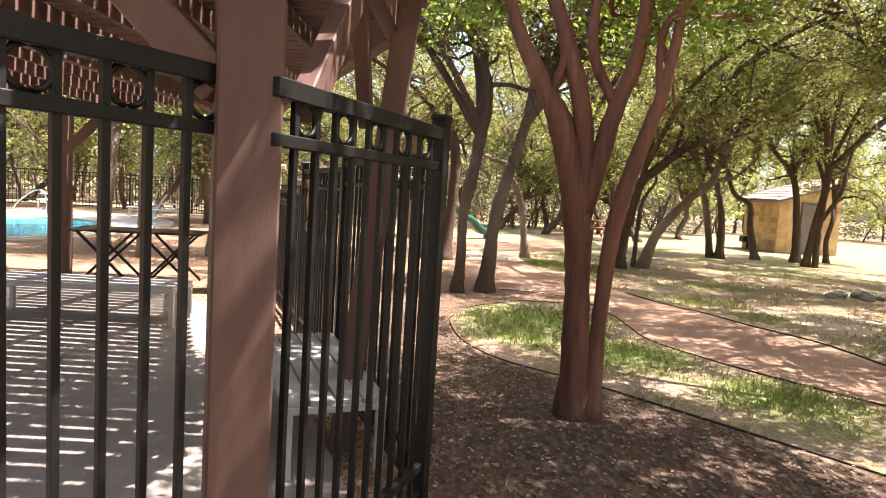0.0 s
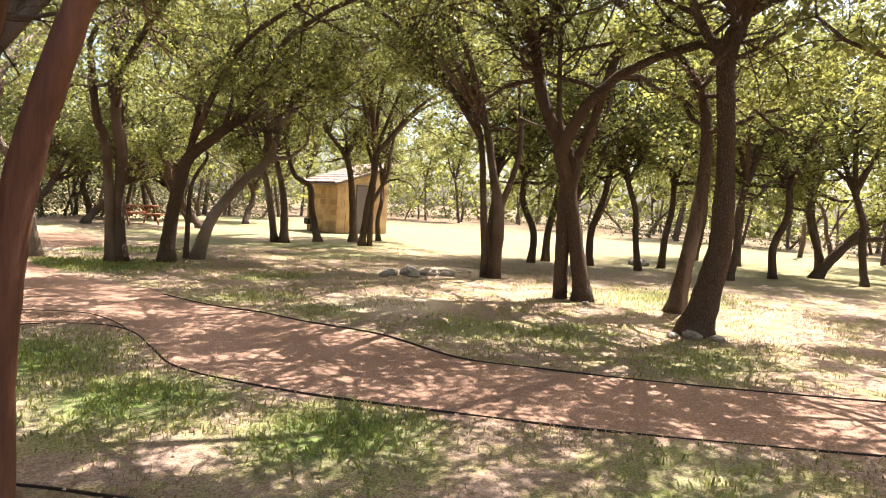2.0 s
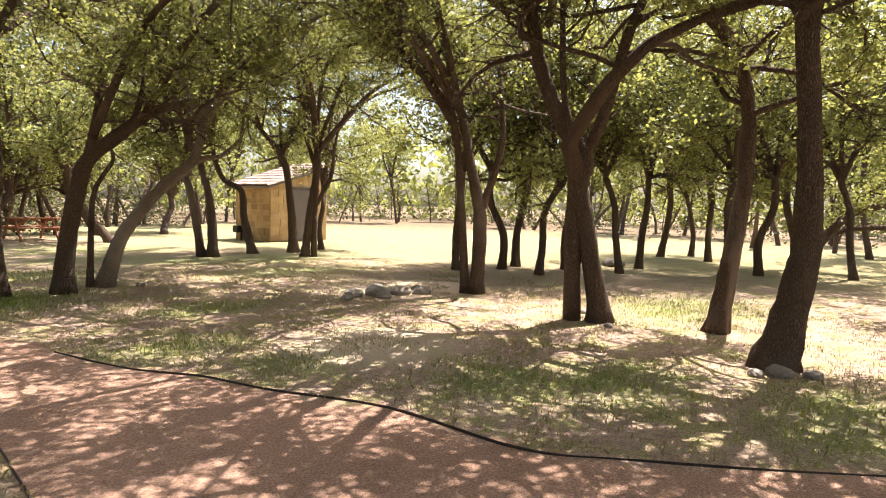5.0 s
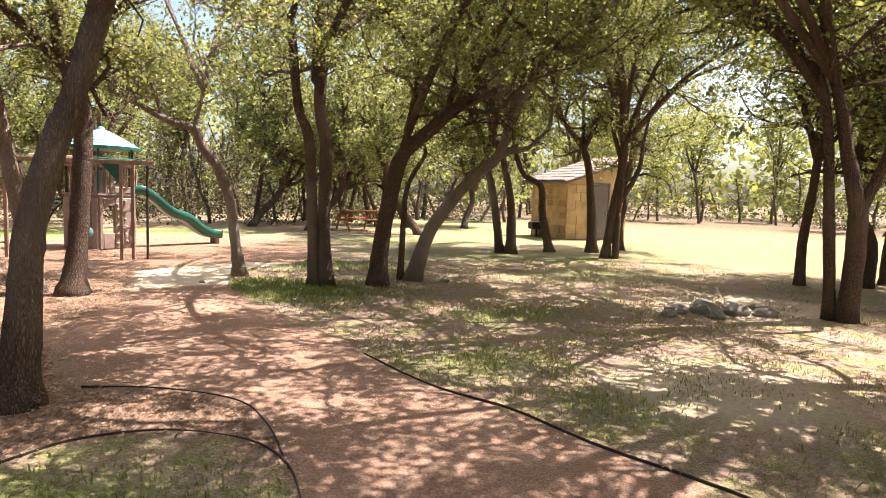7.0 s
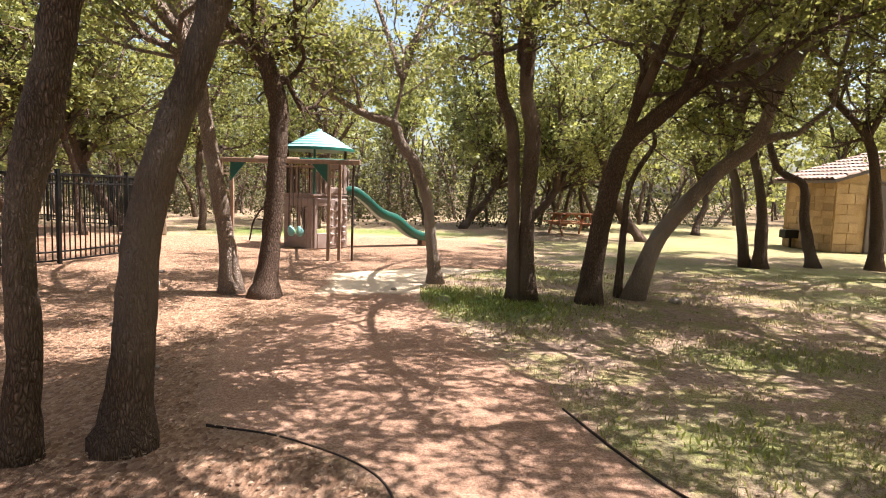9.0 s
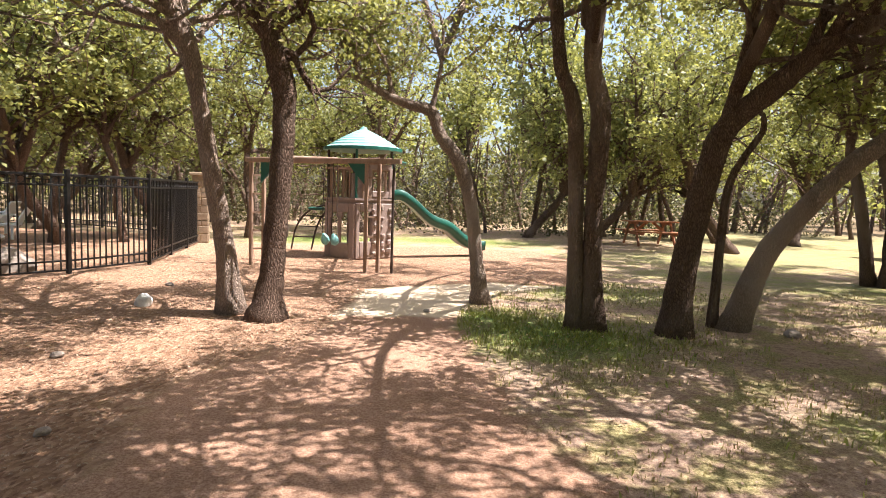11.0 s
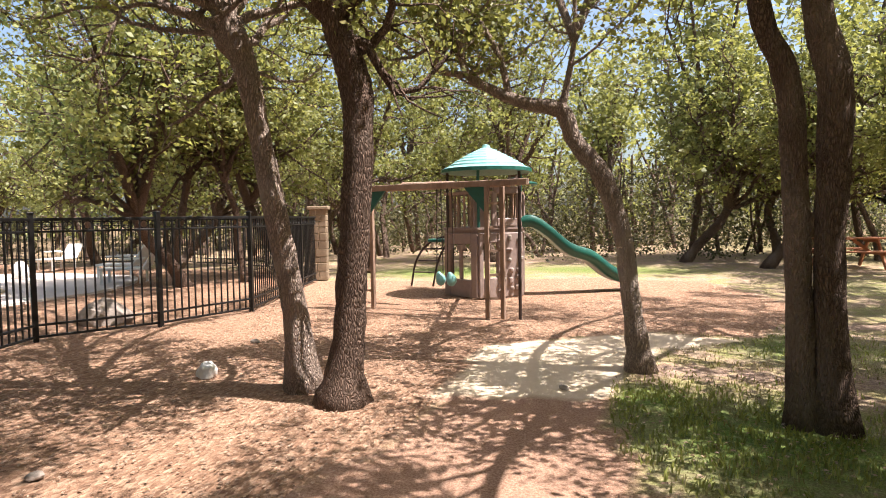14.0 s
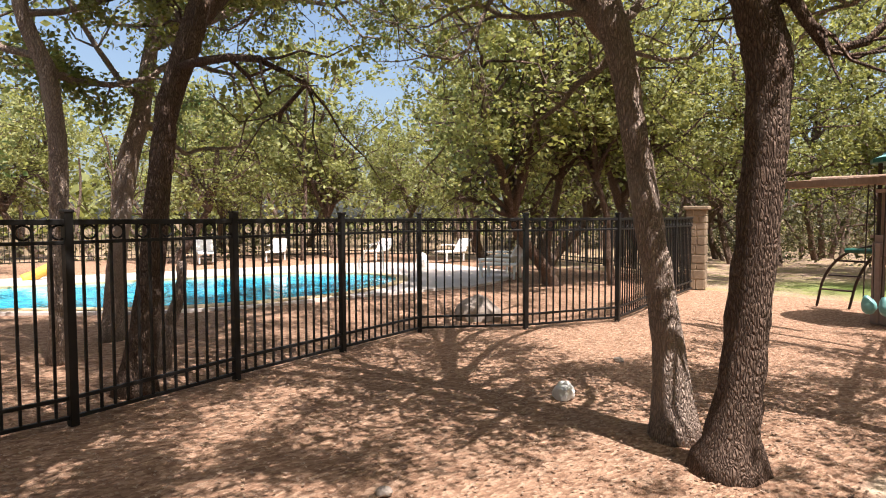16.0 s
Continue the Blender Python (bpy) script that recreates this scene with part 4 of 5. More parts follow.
# trees added out of sight, only to shade the walk
BED_SHADE_OAK = [[(4.4, 1.5, 0, 0.16), (4.45, 1.55, 1.2, 0.13), (4.35, 1.6, 2.4, 0.12), (4.3, 1.7, 3.2, 0.1), (4.4, 1.4, 4.4, 0.07)],
    [(4.3, 1.7, 3.2, 0.08), (3.9, 2.8, 4.5, 0.06), (3.5, 3.7, 5.0, 0.045), (3.2, 4.6, 5.2, 0.036)], [(4.32, 1.65, 3.0, 0.07), (3.4, 2.1, 4.4, 0.06), (2.6, 2.6, 4.9, 0.045), (2.0, 3.2, 5.1, 0.036)],
    [(4.3, 1.7, 3.2, 0.07), (4.6, 3.0, 4.6, 0.055), (4.6, 4.2, 5.1, 0.045), (4.3, 5.2, 5.3, 0.036)], [(4.32, 1.65, 3.0, 0.06), (3.6, 1.6, 4.4, 0.05), (2.8, 1.8, 4.9, 0.042), (2.2, 2.2, 5.1, 0.036)]]
plant(tree_meshes(BED_SHADE_OAK + limbs((4.3, 1.7, 3.2), [(2.8, 4.4), (3.2, 5.6), (3.4, 3.4)]), 61, 46000, 0.075, 2.2, OAK, LEAF, 3.3, 0.1, 10, 1.7, 0, 3.5, 0.7), "unseen broad oak added to shade the mulch bed", "oaks near the path")
SHADE_BASE = tree_meshes(generic_stems(220, 5.6, 0.14), 320, 15000, 0.08, 2.5, OAK, LEAF, 2.6, 0.1, 10, 1.3, 0, 3.2, 0.5)
for x, y in ((9.0, 2.4), (10.2, -0.6), (6.4, -1.2), (4.0, -2.6), (-1.6, -3.4)):
    plant(SHADE_BASE, "unseen broad oak added to shade the start of the path", "oaks near the path", (x, y, 0))
FAR_BASE = [tree_meshes(generic_stems(400 + i, 6.6 + 0.7 * i, 0.11, 0.5, 4), 500 + i, 2600, 0.24, 2.1, OAK, LEAF, 1.7, 0.26, 5, 1.0, 0, 0, 0.7, 2) for i in range(4)]
WIDE_BASE = [tree_meshes(generic_stems(240 + i, 5.2, 0.15, 1.3, 4), 340 + i, 9500, 0.13, 2.7, OAK, LEAF, 2.0, 0.16, 10, 1.6, 0, 1.9, 0.65, 1) for i in range(2)]
for i, (x, y, a) in enumerate([(-7.9, 21.0, 0.5), (-6.8, 23.6, 2.0), (-12.0, 24.9, 3.1), (-16.2, 25.6, 4.0), (-20.0, 21.4, 5.0), (-20.8, 15.6, 0.2), (-20.2, 10.2, 1.2), (-8.2, 9.6, 2.6), (-19.0, 5.5, 2.2), (-3.2, 29.5, 1.0), (2.6, 30.2, 2.4), (-9.5, 28.5, 0.0), (9.2, 31.0, 4.2), (8.4, 26.6, 1.4), (11.8, 31.2, 3.0), (5.4, 32.6, 0.4), (4.6, 28.4, 2.2), (-24.5, 27.0, 0.7), (-27.5, 19.0, 1.9), (-26.0, 12.0, 3.3), (-16.5, 31.0, 4.4), (-29.0, 24.0, 5.2), (-21.5, 31.5, 2.9), (-27.0, 5.0, 0.9)]):
    t = plant(WIDE_BASE[i % 2], "spreading oak with a dense crown near the pool", "spreading oaks", (x, y, 0))
    t.rotation_euler.z = a
far_rng = np.random.default_rng(8)
far_spots = []
for _ in range(4000):
    x, y = far_rng.uniform(-46, 58), far_rng.uniform(-18, 66)
    d = math.hypot(x - 3, y - 10)
    lawn_gap = 11 < x < 34 and 14 < y < 40 and (y - 25) < 1.2 * (x - 12) + 6
    if d < 19 or d > 52 or (x > 3 and y < 27 and x < 24 and y > -2) or lawn_gap or (-19 < x < -3 and -2 < y < 26) or (-6 < x < 9 and y < 31):
        continue
    if all(math.hypot(x - a, y - b) > 2.5 for a, b in far_spots):
        far_spots.append((x, y))
    if len(far_spots) > 100:
        break
for i, (x, y) in enumerate(far_spots):
    t = plant(FAR_BASE[i % 4], "oak in the woods behind the clearing", "oaks of the woods", (x, y, 0))
    t.rotation_euler.z = i * 1.7
    s = 0.85 + 0.35 * ((i * 37) % 10) / 10
    t.scale = (s, s, s)

# ---- distant woods ----
wood_rng = np.random.default_rng(5)
a = wood_rng.uniform(0, 2 * np.pi, 2600)
rr = wood_rng.uniform(54, 66, 2600)
c = np.stack([3 + rr * np.cos(a), 12 + rr * np.sin(a), wood_rng.uniform(0.3, 10.5, 2600) * wood_rng.uniform(0.6, 1, 2600)], 1)
me = leaf_mesh("distant_woods", leaf_cloud(c, 1.0, 34000, 0.9, wood_rng), LEAF)
tagged(new("distant_woods", me), "hazy belt of green woods round the clearing", "woods", "", "stuff")
stems = Geo()
for k in range(330):
    north = k < 120
    x, y = (wood_rng.uniform(-19, 16), wood_rng.uniform(30, 44)) if north else (wood_rng.uniform(-42, 52), wood_rng.uniform(-14, 58))
    d = math.hypot(x - 3, y - 10)
    if (not north and (d < 25 or (9 < x < 33 and 14 < y < 38) or (-22 < x < 9 and y < 31))) or (north and 9 < x and y < 38):
        continue
    q, r = branch((x, y, -0.1), (wood_rng.normal(0, 0.2), wood_rng.normal(0, 0.2), 1), wood_rng.uniform(3.5, 6.0), wood_rng.uniform(0.05, 0.13), wood_rng, 0.5, 6, 0.2)
    stems.tube(q, r, 5, False)
    for _ in range(2):
        f = wood_rng.integers(2, 5)
        q2, r2 = branch(q[f], (wood_rng.normal(0, 0.8), wood_rng.normal(0, 0.8), 0.9), 2.2, r[f] * 0.6, wood_rng, 0.4, 4, 0.35)
        stems.tube(q2, r2, 4, False)
single("woodland_stems", stems, OAK, "crowded thin dark trunks of the woods", "woods", "stuff", smooth=True)
low = []
for _ in range(2600):
    x, y = wood_rng.uniform(-20, 16), wood_rng.uniform(28, 46)
    if y > 30 + 0.05 * (x + 3) ** 2 * 0.3 and not (9 < x and y < 38):
        low.append((x, y, wood_rng.uniform(0.0, 1.0) ** 1.5 * 3.4))
me = leaf_mesh("thicket", leaf_cloud(np.array(low), 0.3, 60000, 0.13, wood_rng), LEAF_CEDAR)
tagged(new("thicket", me), "dense brown-green thicket behind the playground", "brush", "", "stuff")
SPRAWL = [[(20.4, 8.9, 0, 0.17), (20.6, 8.6, 0.6, 0.14), (20.9, 8.3, 1.1, 0.12), (21.5, 7.8, 1.7, 0.1), (22.5, 6.8, 1.85, 0.08), (23.5, 5.7, 1.3, 0.05)], [(20.6, 8.6, 0.5, 0.1), (21.2, 8.2, 1.1, 0.08), (22.3, 7.1, 1.25, 0.07), (23.4, 6.0, 0.8, 0.05)], [(20.5, 8.8, 0.4, 0.1), (20.3, 9.2, 1.8, 0.08), (20.6, 9.2, 3.2, 0.06), (20.4, 9.0, 4.4, 0.04)]]
plant(tree_meshes(SPRAWL, 71, 6000, 0.09, 1.5, OAK, LEAF, 1.4, 0.14, 8, 0.8, 0, 1.3, 0.6, 1), "sprawling oak with low arching limbs", "slender oaks")
und = []
und_n = 1800
for _ in range(und_n):
    x, y = wood_rng.uniform(-40, 50), wood_rng.uniform(-10, 62)
    if math.hypot(x - 3, y - 10) > 24 and not (9 < x < 34 and y < 40) and not (-7 < x < 9 and y < 31) and not (-20 < x < 24 and y < 25):
        und.append((x, y, wood_rng.uniform(0.1, 1.9)))
me = leaf_mesh("undergrowth", leaf_cloud(np.array(und), 0.5, 42000, 0.18, wood_rng), LEAF_CEDAR)
tagged(new("undergrowth", me), "low grey-green brush under the woods", "brush", "", "stuff")


# ---- pool fence ----
def square_bar(name, size, length, material=BLACK, bev=0.002):
    return Geo().box((0, 0, length / 2), (size, size, length), None, bev).mesh(name, material)


def torus(r, w):
    a = np.linspace(0, 2 * np.pi, 15)
    return Geo().tube([(r * math.cos(t), 0, r * math.sin(t)) for t in a], w, 5, False).mesh("ring", BLACK, True)


RING = torus(0.052, 0.009)


def fence_panel(p, q, h, label, name="iron_fence", gap=0.11, bar=0.02, rail=0.04, rings=True, posts=(True, True), post=0.062):
    """Pickets between three rails; rings under the top rail in every other gap."""
    (x0, y0), (x1, y1) = p, q
    ln = math.hypot(x1 - x0, y1 - y0)
    root = thing(name, label, "gate" if "gate" in name else "fence", (x0, y0, 0), math.degrees(math.atan2(y1 - y0, x1 - x0)), "pool fence panels")
    for z, n, k in ((h - 0.05, "top_rail", 1.0), (h - 0.2, "middle_rail", 0.68), (0.2, "lower_rail", 0.75), (0.055, "bottom_rail", 0.75)):
        part(n, Geo().box((ln / 2, 0, z), (ln, rail * k, rail * k), None, 0.003), BLACK, root)
    n = max(2, round(ln / gap))
    me = square_bar("picket", bar, h - 0.1)
    for i in range(1, n):
        piece("picket", me, root, pose(ln * i / n, 0, 0.04))
        if rings and i % 2:
            piece("ring", RING, root, pose(ln * (i + 0.5) / n, 0, h - 0.125))
    for on, x in zip(posts, (0, ln)):
        if on:
            pt = part("post", Geo().box((x, 0, h / 2 + 0.005), (post, post, h + 0.03), None, 0.003), BLACK, root)
            part("post_cap", Geo().box((x, 0, h + 0.03), (post + 0.014, post + 0.014, 0.024), None, 0.006), BLACK, pt)
    return root


for p, q in (((-2.4, -1.25), (-1.34, 0.46)), ((-1.34, 0.46), (-0.62, 1.62))):
    fence_panel(p, q, 1.88, "black metal pool fence panel with rings under its top rail", rail=0.055, post=0.07, bar=0.022, gap=0.115, posts=(True, False))
fence_panel((-0.47, 1.6), (0.0, 2.75), 1.86, "black metal fence panel ending in a capped corner post", rail=0.058, post=0.07, bar=0.022, gap=0.115, posts=(False, True))
fence_panel((0.0, 2.75), (-0.72, 4.42), 1.76, "black metal pool fence panel behind a slatted bench", posts=(False, True))
fence_panel((-0.72, 4.42), (-1.38, 5.95), 1.72, "black metal pool fence panel beside the patio", posts=(False, True))
fence_panel((-1.43, 6.07), (-2.18, 7.82), 1.5, "closed black metal pool gate next to a stone pillar", "pool_gate")
NORTH = [(-2.6, 8.75), (-2.95, 10.0), (-3.25, 11.3), (-3.85, 12.68), (-4.36, 14.04), (-4.87, 15.42), (-4.2, 16.72), (-3.88, 18.25)]
for p, q in zip(NORTH[:-1], NORTH[1:]):
    fence_panel(p, q, 1.55, "black metal pool fence panel standing in wood mulch", posts=(True, False))
for p, q in (((-3.88, 18.25), (-4.45, 19.8)), ((-4.45, 19.8), (-5.0, 21.3)), ((-5.0, 21.3), (-5.42, 22.5))):
    fence_panel(p, q, 1.55, "black metal pool fence panel leading to a stone pillar", posts=(True, False))
BACK = [(-5.9, 23.3), (-8.2, 25.2), (-11, 26.4), (-14, 27), (-17, 26.5), (-20, 24.5), (-22, 21.5), (-23, 18), (-23.5, 14), (-23.5, 10), (-23, 6)]
for p, q in zip(BACK[:-1], BACK[1:]):
    fence_panel(p, q, 1.55, "black metal fence panel on the far side of the pool", rings=False, gap=0.14, posts=(True, False))


def stone_pillar(x, y, w, h, turn, label, stone=STONE):
    root = thing("stone_pillar", label, "pillar", (x, y, 0), turn, "gate pillars")
    part("core", Geo().box((0, 0, h / 2), (w - 0.03, w - 0.03, h)), MORTAR, root)
    rng, z, k = random.Random(int(x * 10)), 0.0, 0
    while z < h - 0.08:
        ch = min(rng.uniform(0.13, 0.22), h - z)
        for side in range(4):
            m = pose(0, 0, 0, 0, 0, 90 * side)
            cut = rng.uniform(-0.2, 0.2) * w
            for a, b in ((-w / 2, cut), (cut, w / 2)):
                g = Geo().box(((a + b) / 2, -w / 2 + 0.02, z + ch / 2), (b - a - 0.014, 0.05 + rng.uniform(0, 0.015), ch - 0.014), None, 0.008)
                part("stone", g, stone, root, at=m)
        z += ch
    part("cap", Geo().box((0, 0, h + 0.04), (w + 0.12, w + 0.12, 0.08), None, 0.015), stone, root)


stone_pillar(-2.5, 8.35, 0.4, 1.72, 20, "square limestone gate pillar with a flat cap")
stone_pillar(-5.6, 22.95, 0.38, 1.68, 25, "rough brown stone pillar at the fence end", STONE_BROWN)
sign = thing("fence_sign", "white rules sign with dark text hanging on the fence", "sign", (-4.42, 19.72, 0.98), math.degrees(math.atan2(1.5, -0.55)) )
part("plate", Geo().box((0.25, 0.035, 0), (0.42, 0.012, 0.72), None, 0.003), WHITE, sign)
bars = Geo()
for k in range(9):
    bars.box((0.25, 0.0435, 0.28 - 0.065 * k), (0.32 - 0.05 * (k % 3), 0.003, 0.018))
part("text_bars", bars, EDGING, sign)


# ---- stone shed ----
def shed():
    ax, ay = 13.45, 25.0
    root = thing("stone_shed", "small limestone shed with a sloping clay-tile roof", "shed", (ax, ay, 0), 7)
    w, d, h0, h1 = 2.75, 2.05, 2.1, 2.95
    # local x runs along the door side, y backwards along the low side
    g = Geo()
    g.add([(0, 0, 0), (w, 0, 0), (w, 0, h1), (0, 0, h0), (0, 0.2, 0), (w, 0.2, 0), (w, 0.2, h1), (0, 0.2, h0)], [(0, 1, 2, 3), (7, 6, 5, 4), (0, 3, 7, 4), (1, 5, 6, 2), (3, 2, 6, 7), (4, 5, 1, 0)])
    part("wall_front", g, STONE2, root)
    g = Geo()
    g.add([(0, d, 0), (w, d, 0), (w, d, h1), (0, d, h0), (0, d + 0.2, 0), (w, d + 0.2, 0), (w, d + 0.2, h1), (0, d + 0.2, h0)], [(0, 1, 2, 3), (7, 6, 5, 4), (0, 3, 7, 4), (1, 5, 6, 2), (3, 2, 6, 7), (4, 5, 1, 0)])
    part("wall_back", g, STONE2, root)
    part("wall_low", Geo().box((0.1, d / 2 + 0.1, h0 / 2), (0.2, d - 0.2, h0)), STONE2, root)
    part("wall_high", Geo().box((w - 0.1, d / 2 + 0.1, h1 / 2), (0.2, d - 0.2, h1)), STONE2, root)
    rng = random.Random(3)
    for wall, n in (("front", w), ("low", d)):
        z = 0.02
        while z < h0 - 0.1:
            ch, x = rng.uniform(0.2, 0.34), 0.0
            while x < n - 0.05:
                b = min(rng.uniform(0.28, 0.6), n - x)
                if not (wall == "front" and x + b > 1.0 and x < 1.92):
                    t = 0.026 + rng.uniform(0, 0.016)
                    c, s = ((x + b / 2, -t / 2, z + ch / 2), (b - 0.016, t, ch - 0.016)) if wall == "front" else ((-t / 2, x + b / 2 + 0.0, z + ch / 2), (t, b - 0.016, ch - 0.016))
                    part("stone", Geo().box(c, s), STONE2, root)
                x += b
            z += ch
    dr = part("door", Geo().box((1.46, -0.02, 1.03), (0.8, 0.06, 2.0), None, 0.004), DOOR, root)
    part("handle", Geo().box((1.76, -0.08, 1.0), (0.03, 0.06, 0.12), None, 0.004), STEEL, dr)
    for x in (1.03, 1.89):
        part("door_frame", Geo().box((x, -0.03, 1.03), (0.06, 0.09, 2.06), None, 0.004), DOOR, root)
    part("door_head", Geo().box((1.46, -0.03, 2.09), (0.92, 0.09, 0.06), None, 0.004), DOOR, root)
    sl = math.atan2(h1 - h0, w)
    rm = Matrix.Rotation(-sl, 3, "Y")
    part("roof_deck", Geo().box((w / 2, d / 2 + 0.1, (h0 + h1) / 2 + 0.05), (w / math.cos(sl) + 0.55, d + 0.75, 0.08), rm), DOOR, root)
    run, nt_ = w / math.cos(sl) + 0.6, 8
    cv, nr = d + 0.8, 15
    a = np.linspace(0, np.pi, 6)
    for j in range(nr):
        for i in range(nt_):
            x0 = -run / 2 + run / nt_ * i
            L = run / nt_ + 0.05
            y0 = -cv / 2 + cv / nr * (j + 0.5)
            r = cv / nr * 0.52
            v = [(x0 + e, y0 + (r - 0.01 * k) * math.cos(t), 0.055 + 0.035 * (1 - k) + (r * 0.75) * math.sin(t)) for k, e in enumerate((0, L)) for t in a]
            v = np.array(v) @ np.array(rm).T + (w / 2, d / 2 + 0.1, (h0 + h1) / 2 + 0.03)
            part("roof_tile", Geo().add(v, [(k, k + 1, k + 7, k + 6) for k in range(5)]), ROOFTILE, root, smooth=True)
    return root


shed()
bbq = thing("barbecue_grill", "small black charcoal grill on a low pedestal by the shed", "grill", (13.1, 26.6, 0))
part("firebox", Geo().box((0, 0, 0.42), (0.55, 0.4, 0.26), None, 0.02), BLACK, bbq)
part("pedestal", Geo().tube([(0, 0, -0.05), (0, 0, 0.3)], 0.04, 10), BLACK, bbq)
part("grate", Geo().box((0, 0, 0.565), (0.5, 0.36, 0.015)), STEEL, bbq)

# ---- patio and pergola ----
PATIO = [(-0.75, 1.75), (-0.35, 2.75), (-1.1, 4.6), (-2.0, 6.8), (-4.0, 8.0), (-8.5, 8.2), (-8.5, -2.5), (-4.2, -2.0)]
single("patio", Geo().prism(PATIO, -0.05, 0.02), CONCRETE, "grey concrete patio striped by slatted shade", "patio", "structure")
pergola = thing("pergola", "brown painted timber pergola with a slatted roof", "pergola", (0, 0, 0))
for x, y, s, turn in ((-0.56, 1.66, 0.185, 24), (-5.6, 8.87, 0.17, 5), (-5.7, 1.9, 0.17, 5)):
    part("post", Geo().box((0, 0, 1.24), (s, s, 2.5), None, 0.008), BROWN, pergola, at=pose(x, y, 0, 0, 0, turn))
part("post", Geo().beam((-0.5, 3.36, 0.0), (-0.22, 3.38, 2.7), 0.16, 0.14, 0.008), BROWN, pergola)
for a, b in (((-0.42, 1.8, 1.78), (-0.36, 2.45, 2.42)), ((-0.62, 1.62, 1.8), (-1.25, 1.68, 2.4)), ((-0.42, 3.2, 1.9), (-0.4, 2.6, 2.42)), ((-5.5, 8.7, 1.8), (-4.9, 8.7, 2.4))):
    part("brace", Geo().beam(a, b, 0.07, 0.13, 0.006), BROWN, pergola)
for a, b in (((-0.4, 0.9, 2.5), (-0.32, 3.5, 2.5)), ((-0.33, 3.52, 2.5), (-2.9, 9.3, 2.5)), ((-5.75, 0.9, 2.5), (-5.6, 9.4, 2.5)), ((-3.1, 0.9, 2.5), (-3.05, 8.9, 2.5))):
    part("beam", Geo().beam(a, b, 0.09, 0.19, 0.006), BROWN, pergola)
for k in range(10):
    x = -6.1 + 0.62 * k
    part("rafter", Geo().beam((x, 0.8, 2.66), (x + 0.05, min(9.4, 3.6 + (-0.15 - x) / 0.45), 2.66), 0.045, 0.14, 0.004), BROWN, pergola)
for k in range(52):
    y = 0.9 + 0.165 * k
    part("slat", Geo().beam((-6.4, y - 0.1, 2.76), (min(0.0, 0.0 - 0.45 * (y - 3.5)), y + 0.05, 2.76), 0.135, 0.035), BROWN, pergola)


def bench(x, y, turn, length, label, deep=0.56):
    root = thing("slatted_bench", label, "bench", (x, y, 0.02), turn, "patio benches")
    for k in range(4):
        part("slat", Geo().box((0, (k - 1.5) * deep / 4, 0.4), (length, deep / 4 - 0.012, 0.025), None, 0.003), GREYSLAT, root)
    for sx in (-1, 1):
        part("end_rail", Geo().box((sx * (length / 2 - 0.02), 0, 0.365), (0.045, deep - 0.02, 0.04), None, 0.003), GREYSLAT, root)
        for sy in (-1, 1):
            part("leg", Geo().box((sx * (length / 2 - 0.02), sy * (deep / 2 - 0.035), 0.18), (0.045, 0.045, 0.36), None, 0.003), GREYSLAT, root)
    for sy in (-1, 1):
        part("side_rail", Geo().box((0, sy * (deep / 2 - 0.035), 0.365), (length - 0.09, 0.03, 0.04), None, 0.003), GREYSLAT, root)


bench(-0.74, 3.62, 112, 1.5, "grey slatted bench beside the fence on the patio")
bench(-3.6, 6.1, 3, 1.9, "long grey slatted bench across the patio")


def cross_table(x, y, turn):
    root = thing("trestle_table", "dark metal table with crossed trestle legs", "table", (x, y, 0.0), turn, "trestle tables")
    part("tabletop", Geo().box((0, 0, 0.74), (1.7, 0.7, 0.03), None, 0.004), EDGING, root)
    for sy in (-0.3, 0.3):
        part("leg", Geo().beam((-0.75, sy, 0.0), (-0.05, sy, 0.73), 0.03, 0.035), BLACK, root)
        part("leg", Geo().beam((-0.05, sy - 0.03, 0.0), (-0.75, sy - 0.03, 0.73), 0.03, 0.035), BLACK, root)
        part("leg", Geo().beam((0.75, sy, 0.0), (0.05, sy, 0.73), 0.03, 0.035), BLACK, root)
        part("leg", Geo().beam((0.05, sy - 0.03, 0.0), (0.75, sy - 0.03, 0.73), 0.03, 0.035), BLACK, root)


cross_table(-4.3, 8.6, 12)
clip = thing("carabiner_strap", "green and tan strap with a metal snap hook on the gate", "strap", (-0.99, 4.40, 0))
part("strap", Geo().tube(smooth_line([(0, 0.0, 1.57), (0.03, -0.03, 1.5), (0.02, -0.04, 1.42), (0.03, -0.03, 1.3)], 5), 0.022, 6), TOY, clip, "faded tan strap")
part("hook", Geo().tube([(0.03 + 0.028 * math.sin(t), -0.03, 1.23 - 0.06 * math.cos(t)) for t in np.linspace(0.2, 5.9, 14)], 0.005, 5), STEEL, clip, "metal snap hook")


# ---- pool ----
def offset(poly, d):
    p = np.array(poly)
    c = p.mean(0)
    v = p - c
    return [tuple(q) for q in c + v * (1 + d / np.linalg.norm(v, axis=1)[:, None])]


POOL_LINE = [tuple(p) for p in smooth_line(POOL + POOL[:1], 4)[:-1]]
single("pool_water", Geo().prism(POOL_LINE, -0.12, 0.012), WATER, "clear turquoise swimming pool water", "pool", "structure")


def band(name, inner, outer, z, material, label, category):
    n = len(inner)
    v = [(x, y, z) for x, y in inner] + [(x, y, z) for x, y in outer] + [(x, y, -0.1) for x, y in inner] + [(x, y, -0.1) for x, y in outer]
    f = []
    for i in range(n):
        j = (i + 1) % n
        f += [(i, j, n + j, n + i), (j, i, 2 * n + i, 2 * n + j), (n + i, n + j, 3 * n + j, 3 * n + i)]
    single(name, Geo().add(v, f), material, label, category, "structure")


